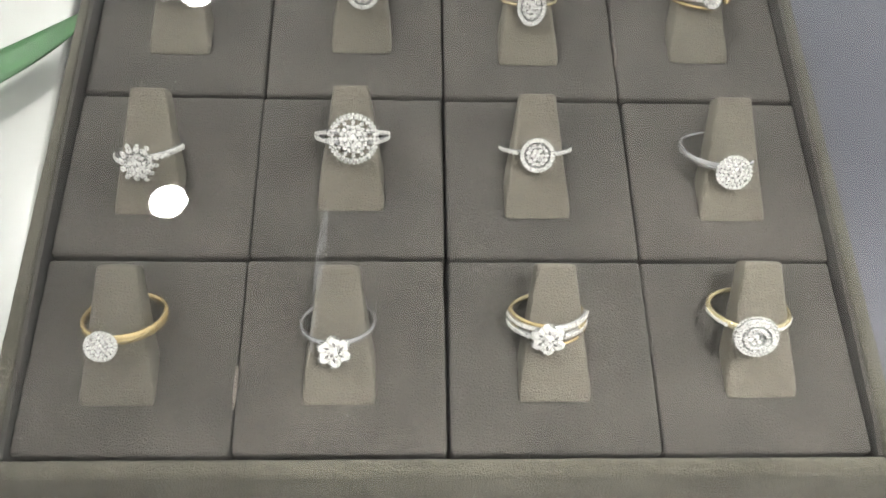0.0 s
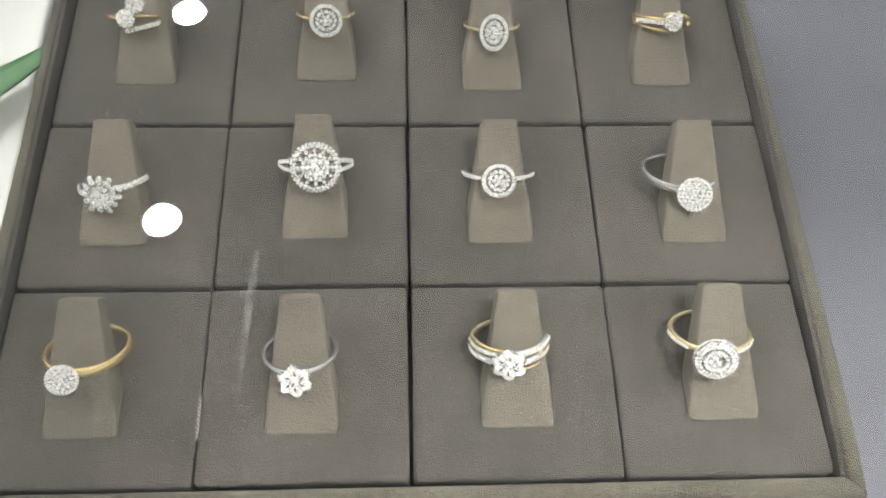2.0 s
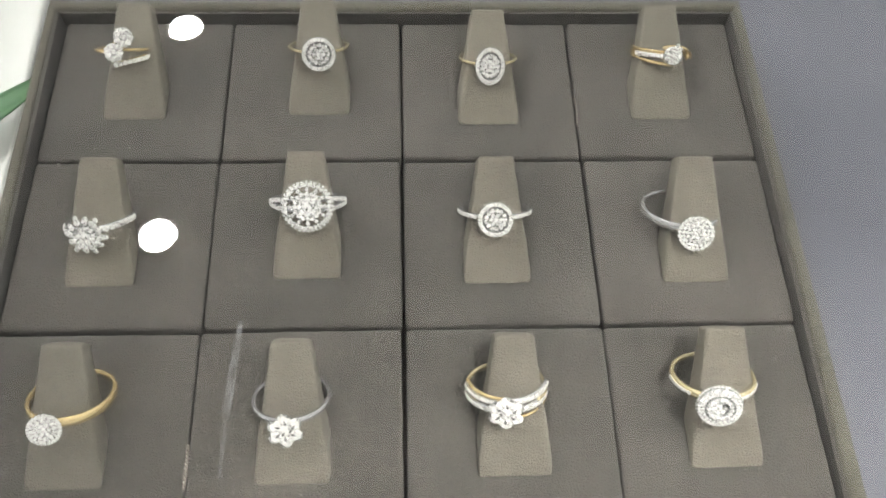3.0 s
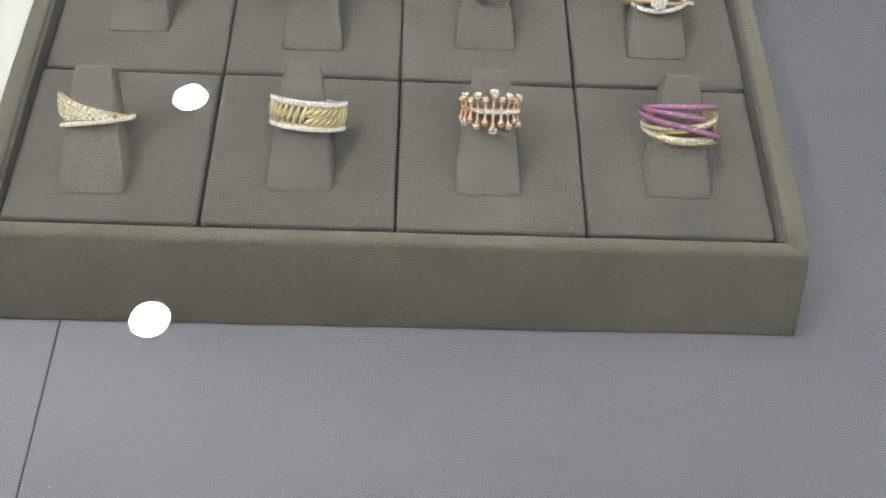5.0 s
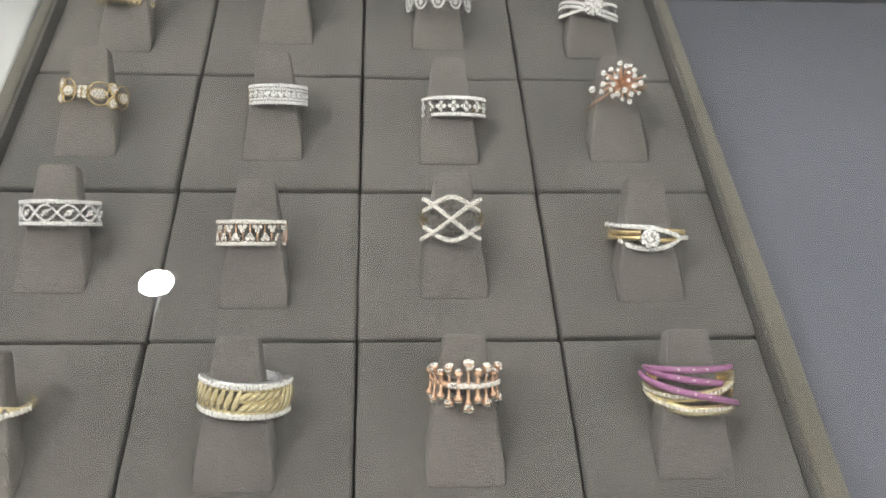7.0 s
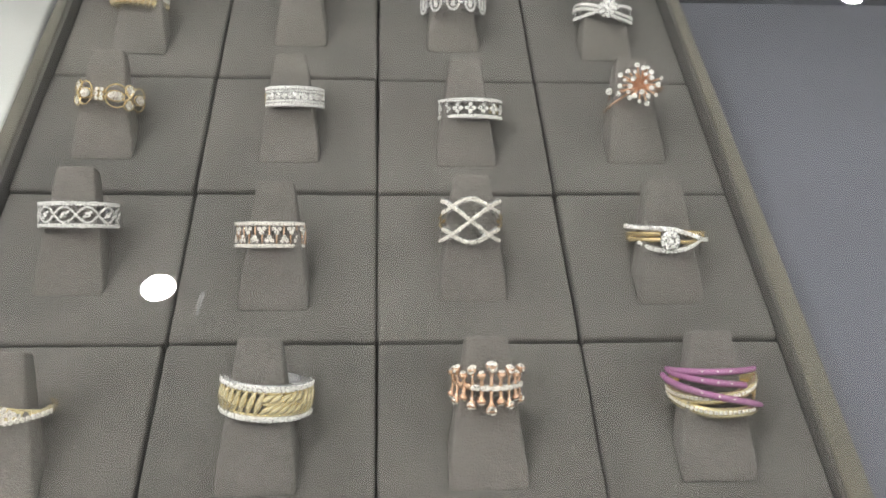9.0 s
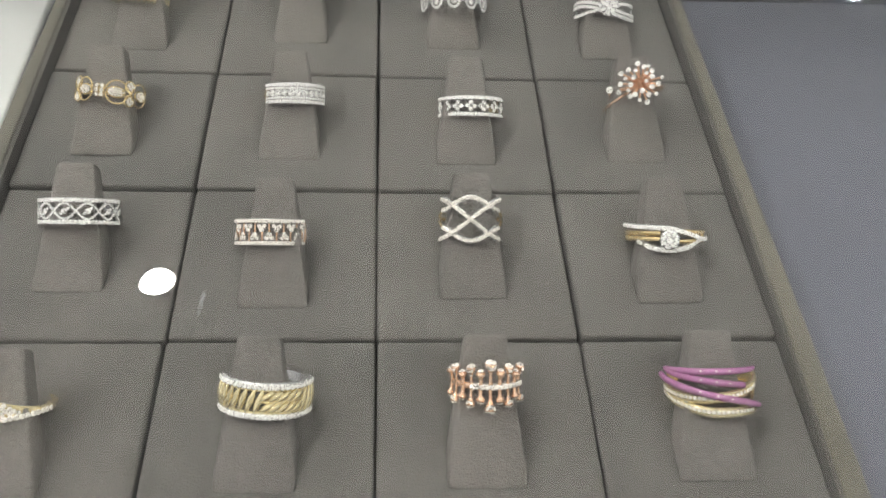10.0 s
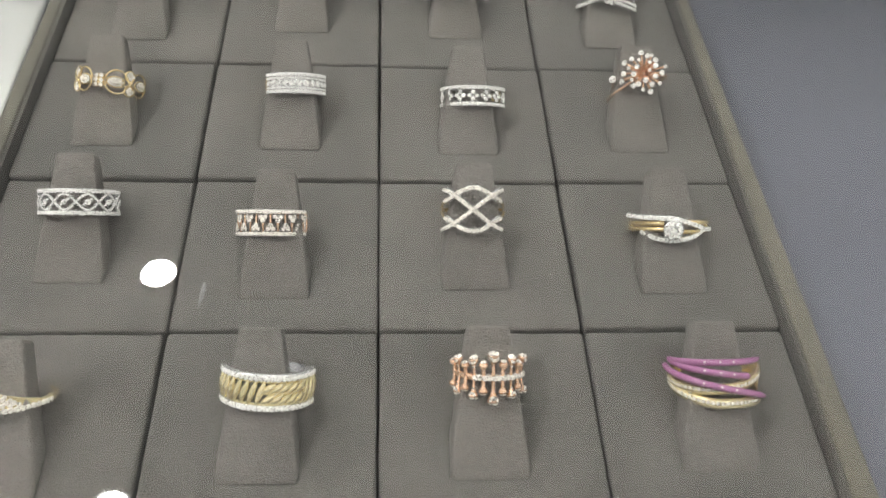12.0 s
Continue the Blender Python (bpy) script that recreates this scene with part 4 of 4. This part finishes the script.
def r_ovals(ro):
    hoop, stones, halos = NEW(), NEW(), []
    band(hoop, ro, 0.09, lambda th: -0.07, lambda th: 0.07)
    for i in range(5):
        halos.append(NEW())
        th = (i - 2) * 0.52
        p, n = on_hoop(th, 0, ro + 0.03, ro), Vector((math.sin(th), 0, math.cos(th)))
        side = Vector((math.cos(th), 0, -math.sin(th)))
        ring_ = [p + side * (0.2 * math.cos(t)) + Vector((0, 0.28 * math.sin(t), 0)) for t in [2 * math.pi * k / 18 for k in range(18)]]
        wire(halos[-1], ring_, 0.045, closed=True)
        for q in ring_[::1]:
            gem(stones, q + n * 0.035, n, 0.047)
        for dv in (-0.09, 0.09):
            gem(stones, p + Vector((0, dv, 0)) + n * 0.03, n, 0.085)
        gem(stones, p + n * 0.05, n, 0.07)
    return [("hoop", hoop, SILVER, ""), *[("oval_halo", b, SILVER, "") for b in halos], ("diamonds", stones, DIAMOND, "small white diamonds")]


def r_twist(ro):
    hoop, lines, stones, head = NEW(), NEW(), NEW(), NEW()
    band(hoop, ro, 0.09, lambda th: -0.1, lambda th: 0.1, 1.2, 2 * math.pi - 1.2)
    for f, lift in ((lambda th: 0.2 * math.sin(-1.6 * th) + 0.05, 0.03), (lambda th: 0.2 * math.sin(1.6 * th), 0.0), (lambda th: 0.2 * math.sin(-1.6 * th) - 0.1, 0.03)):
        band(lines, ro + lift, 0.1, lambda th: f(th) - 0.075, lambda th: f(th) + 0.075, -1.35, 1.35, 34)
        pave(stones, f, -1.3, 1.3, 0.065, ro, lift)
    disc(head, (0.18, 0.02, 0.13), 0.3, 0.2)
    cluster(stones, (0.18, 0.02, 0.16), [(1, 0, 0.12), (7, 0.2, 0.085), (12, 0.3, 0.05)], dome=0.3)
    return [("hoop", hoop, SILVER, ""), ("twisted_lines", lines, PAVE_METAL, ""), ("setting", head, PAVE_METAL, ""), ("diamonds", stones, DIAMOND, "small white diamonds")]


def r_gold_plain(ro):
    return cluster_ring(ro, GOLD, 0.12, 0.3, [(1, 0, 0.09), (7, 0.18, 0.07)], shoulders=[(0, 0.45, 1.2, 0.06)], up=0.15)


def r_round_halo(ro):
    return halo_ring(ro, PALE_GOLD, 0.045, 0.48, 1.0)


def r_oval_halo(ro):
    return halo_ring(ro, PALE_GOLD, 0.045, 0.54, 0.78)


def r_silver_halo(ro):
    return halo_ring(ro, SILVER, 0.07, 0.46, 1.0, [(0.5, 1.5, 0.066)])


def finger_ring(spot, x, s, ro, lean, yaw, roll, build, label):
    """Slides a ring over the finger of a pad: x across, s along the finger's face, lean of the hoop, turn round the finger."""
    y = FOOT + s * math.cos(SLOPE) - 0.28 * math.sin(SLOPE)
    z = s * math.sin(SLOPE) + 0.28 * math.cos(SLOPE)
    near = (-0.07, 0.14) if spot[0] == "a" else (-0.18, 0.23)
    y, z = y + near[0], z + near[1]
    side = 0.03 * PITCH * (spot[1] - 2.5)
    x, yaw = x + side, yaw - math.degrees(math.asin(side / ro))
    b = radians(lean)
    axes = Matrix(((1, 0, 0, x / 100), (0, math.sin(b), -math.cos(b), y / 100), (0, math.cos(b), math.sin(b), z / 100), (0, 0, 0, 1)))
    spin = Matrix.Translation((0, 0, -ro / 100)) @ pose(0, 0, 0, 0, yaw, 0) @ Matrix.Translation((0, 0, ro / 100))
    base = thing("finger_ring", SPOTS[spot] @ axes @ pose(0, 0, 0, 0, 0, roll) @ spin, label, "ring", "rings on display")
    held = {}
    for name, bm, material, note in build(ro):
        seat = base
        if "diamond" in name and name != "diamond_line":
            seat = next((held[k] for k in ("setting", "halo", "core", "bar", "fan", "wings", "cups") if k in held), base)
        held[name] = part(name, bm, material, seat, note, smooth="diamond" not in name or name == "diamond_line")
    return base


RINGS = [
    (("a", 1, 1), 0.05, 1.50, 1.06, 34, 0, 2, r_round_gold, "yellow gold ring with a round pave diamond head"),
    (("a", 2, 1), -0.02, 1.40, 0.97, 33, 0, 2, r_flower, "slim white gold ring with a seven-stone diamond flower"),
    (("a", 3, 1), -0.20, 1.66, 1.00, 37, -2, 0, r_bypass_flower, "two-tone bypass ring with paved shoulders and a diamond flower"),
    (("a", 4, 1), -0.36, 1.75, 1.05, 36, 2, 0, r_target, "pale gold ring with three tiers of diamonds like a target"),
    (("a", 1, 2), -0.03, 1.34, 0.97, 39, -16, 9, r_snow, "white gold ring with a spiky diamond snowflake head"),
    (("a", 2, 2), 0.15, 1.98, 1.04, 50, 0, 0, r_sunwheel, "white gold split-band ring with a large round diamond wheel"),
    (("a", 3, 2), -0.17, 1.62, 0.99, 46, 0, 0, r_silver_halo, "white gold ring with a round diamond halo and paved band"),
    (("a", 4, 2), -0.40, 1.26, 1.09, 30, 0, -2, r_round_silver, "plain white gold ring with a round pave diamond disc"),
    (("a", 1, 3), -0.10, 1.94, 0.88, 44, -4, 0, r_two_round, "yellow gold bypass ring with two round diamond clusters"),
    (("a", 2, 3), 0.23, 1.90, 0.91, 36, 0, 0, r_round_halo, "slim yellow gold ring with a round diamond halo"),
    (("a", 3, 3), -0.08, 1.56, 0.88, 36, 4, 0, r_oval_halo, "slim yellow gold ring with an oval diamond halo"),
    (("a", 4, 3), -0.16, 1.77, 0.93, 42, 6, -3, r_gold_wave, "yellow gold wave ring with a diamond cluster"),
    (("b", 1, 1), -0.17, 1.64, 1.03, 48, -4, 0, r_fan, "yellow gold ring flared into a paved fan"),
    (("b", 2, 1), 0.17, 1.81, 1.04, 44, 4, -4, r_leaf_band, "wide two-tone band with gold leaf lattice and diamond rims"),
    (("b", 3, 1), -0.15, 2.12, 0.82, 45, 0, 0, r_goblets, "rose gold ring with rows of little diamond goblets"),
    (("b", 4, 1), -0.08, 1.94, 1.03, 50, 0, 2, r_enamel, "purple enamel and yellow gold crossover ring with diamonds"),
    (("b", 1, 2), 0.16, 2.16, 1.00, 49, 0, 0, r_scroll_band, "wide white gold band with scrolled openwork and diamonds"),
    (("b", 2, 2), -0.11, 1.62, 0.99, 49, -8, 0, r_goblet_band, "wide rose gold band with diamond hearts and paved rims"),
    (("b", 3, 2), -0.13, 2.01, 0.88, 48, 0, 0, r_cross, "rose gold ring with crossing diamond lines"),
    (("b", 4, 2), -0.11, 1.46, 1.07, 45, 0, 0, r_eye, "yellow gold wrap ring with an eye-shaped diamond centre"),
    (("b", 1, 3), 0.05, 1.80, 0.98, 48, 0, -6, r_butterfly, "yellow gold filigree ring with diamond butterflies"),
    (("b", 2, 3), 0.14, 1.81, 0.93, 46, 8, 0, r_pave_band, "yellow gold band with three rows of diamonds"),
    (("b", 3, 3), 0.17, 1.53, 0.99, 46, 0, 0, r_lozenge_band, "wide band with diamond lozenges between paved rims"),
    (("b", 4, 3), 0.08, 2.24, 0.83, 50, 0, 6, r_burst, "rose gold ring with a diamond starburst"),
    (("b", 1, 4), -0.02, 1.68, 0.91, 46, 0, -4, r_rope, "ribbed yellow gold band set with diamonds"),
    (("b", 2, 4), 0.20, 2.38, 0.91, 46, 10, 0, r_gold_plain, "yellow gold ring with a small diamond head"),
    (("b", 3, 4), -0.07, 1.75, 1.12, 48, 0, 0, r_ovals, "white gold band of five oval diamond halos"),
    (("b", 4, 4), -0.13, 1.55, 1.03, 48, 0, -3, r_twist, "white gold twisted ring with a diamond centre"),
]
for spot, x, s, ro, lean, yaw, roll, build, label in RINGS:
    finger_ring(spot, x, s, ro, lean, yaw, roll, build, label)


# ---- small things: twisted tag cords between the pads, lint on the suede ----
CORD = plain("cord_cotton", (0.17, 0.15, 0.13), (0.26, 0.23, 0.2), 0.9, scale=900)


def cord(x, y0, y1, z):
    bm = bmesh.new()
    for k in range(2):
        pts = []
        for i in range(40):
            t = i / 39
            a = t * 34 + k * math.pi
            pts.append((x + 0.05 * math.sin(3 * t) + 0.032 * math.cos(a), y0 + (y1 - y0) * t, z + 0.06 * math.sin(math.pi * t) + 0.032 * math.sin(a)))
        wire(bm, pts, 0.034, 6)
    tagged(part("tag_cord", bm, CORD, smooth=True), "twisted beige tag cord caught between two suede pads", "cord", "tag cords")


cord(-5.27, -4.0, -2.9, 2.28)
cord(5.23, 6.5, 7.5, 2.28)
LINT = plain("lint", (0.6, 0.58, 0.55), (0.75, 0.73, 0.7), 0.9, scale=900)
bm = bmesh.new()
for i in range(170):
    inside_b = i % 2
    x, y = rng.uniform(-10.2, 10.2), rng.uniform(0.1, 20.4 if inside_b else 15.3)
    p = (TRAY_B if inside_b else TRAY_A) @ Vector((x / 100, y / 100, 0.00012))
    size = rng.choice((0.008, 0.01, 0.012, 0.018))
    bmesh.ops.create_icosphere(bm, subdivisions=1, radius=size, matrix=Matrix.Translation(100 * p) @ pose(0, 0, 0, 0, 0, rng.uniform(0, 180)) @ Matrix.Diagonal((rng.uniform(0.8, 2.4), 0.8, 0.7, 1)))
for i in range(70):
    x, y = (rng.uniform(12.2, 26), rng.uniform(-6, 43)) if i % 3 else (rng.uniform(-11, 12), rng.uniform(12.2, 17))
    bmesh.ops.create_icosphere(bm, subdivisions=1, radius=rng.choice((0.01, 0.014, 0.02)), matrix=Matrix.Translation((x, y, 0.012)) @ pose(0, 0, 0, 0, 0, rng.uniform(0, 180)) @ Matrix.Diagonal((rng.uniform(0.8, 2.2), 0.8, 0.6, 1)))
tagged(part("lint", bm, LINT), "pale specks of lint on the suede pads and deck", "lint", kind="stuff")

# ---- faint wiped smears on the glass ----
SMEAR, sn, sl, sb = nodes_of("dry_smear")
sb.inputs["Base Color"].default_value = (0.75, 0.76, 0.78, 1)
sb.inputs["Roughness"].default_value = 0.8
streak = noise_node(sn, sl, 380, 3, (2.2, 0.7, 1))
fade = ramp_node(sn, sl, streak.outputs["Fac"], (0.0, 0.0, 0.0), (0.34, 0.34, 0.34), 0.3, 0.7)
sl.new(fade.outputs["Color"], sb.inputs["Alpha"])


def smear(x, y, long, wide, bend):
    bm = bmesh.new()
    rows = []
    for i in range(13):
        t = i / 12
        w = wide * (0.35 + 0.65 * math.sin(math.pi * min(1.0, t + 0.12)))
        cx, cy = x - bend * math.sin(math.pi * t * 0.5), y - long * t
        rows.append([bm.verts.new((cx + k * w, cy, 12.803 + (0.006 if abs(k) < 0.9 else 0.0))) for k in (-1, -0.5, 0, 0.5, 1)])
    for a, b in zip(rows, rows[1:]):
        for k in range(4):
            bm.faces.new((a[k], a[k + 1], b[k + 1], b[k]))
    mark = tagged(part("glass_smear", bm, SMEAR, smooth=True), "faint whitish dried smear on the clear glass top", "smear", "smears on the glass")
    mark.visible_shadow = False


smear(-2.1, -4.2, 2.05, 0.055, 0.1)
smear(-1.99, 17.8, 0.36, 0.03, 0.02)
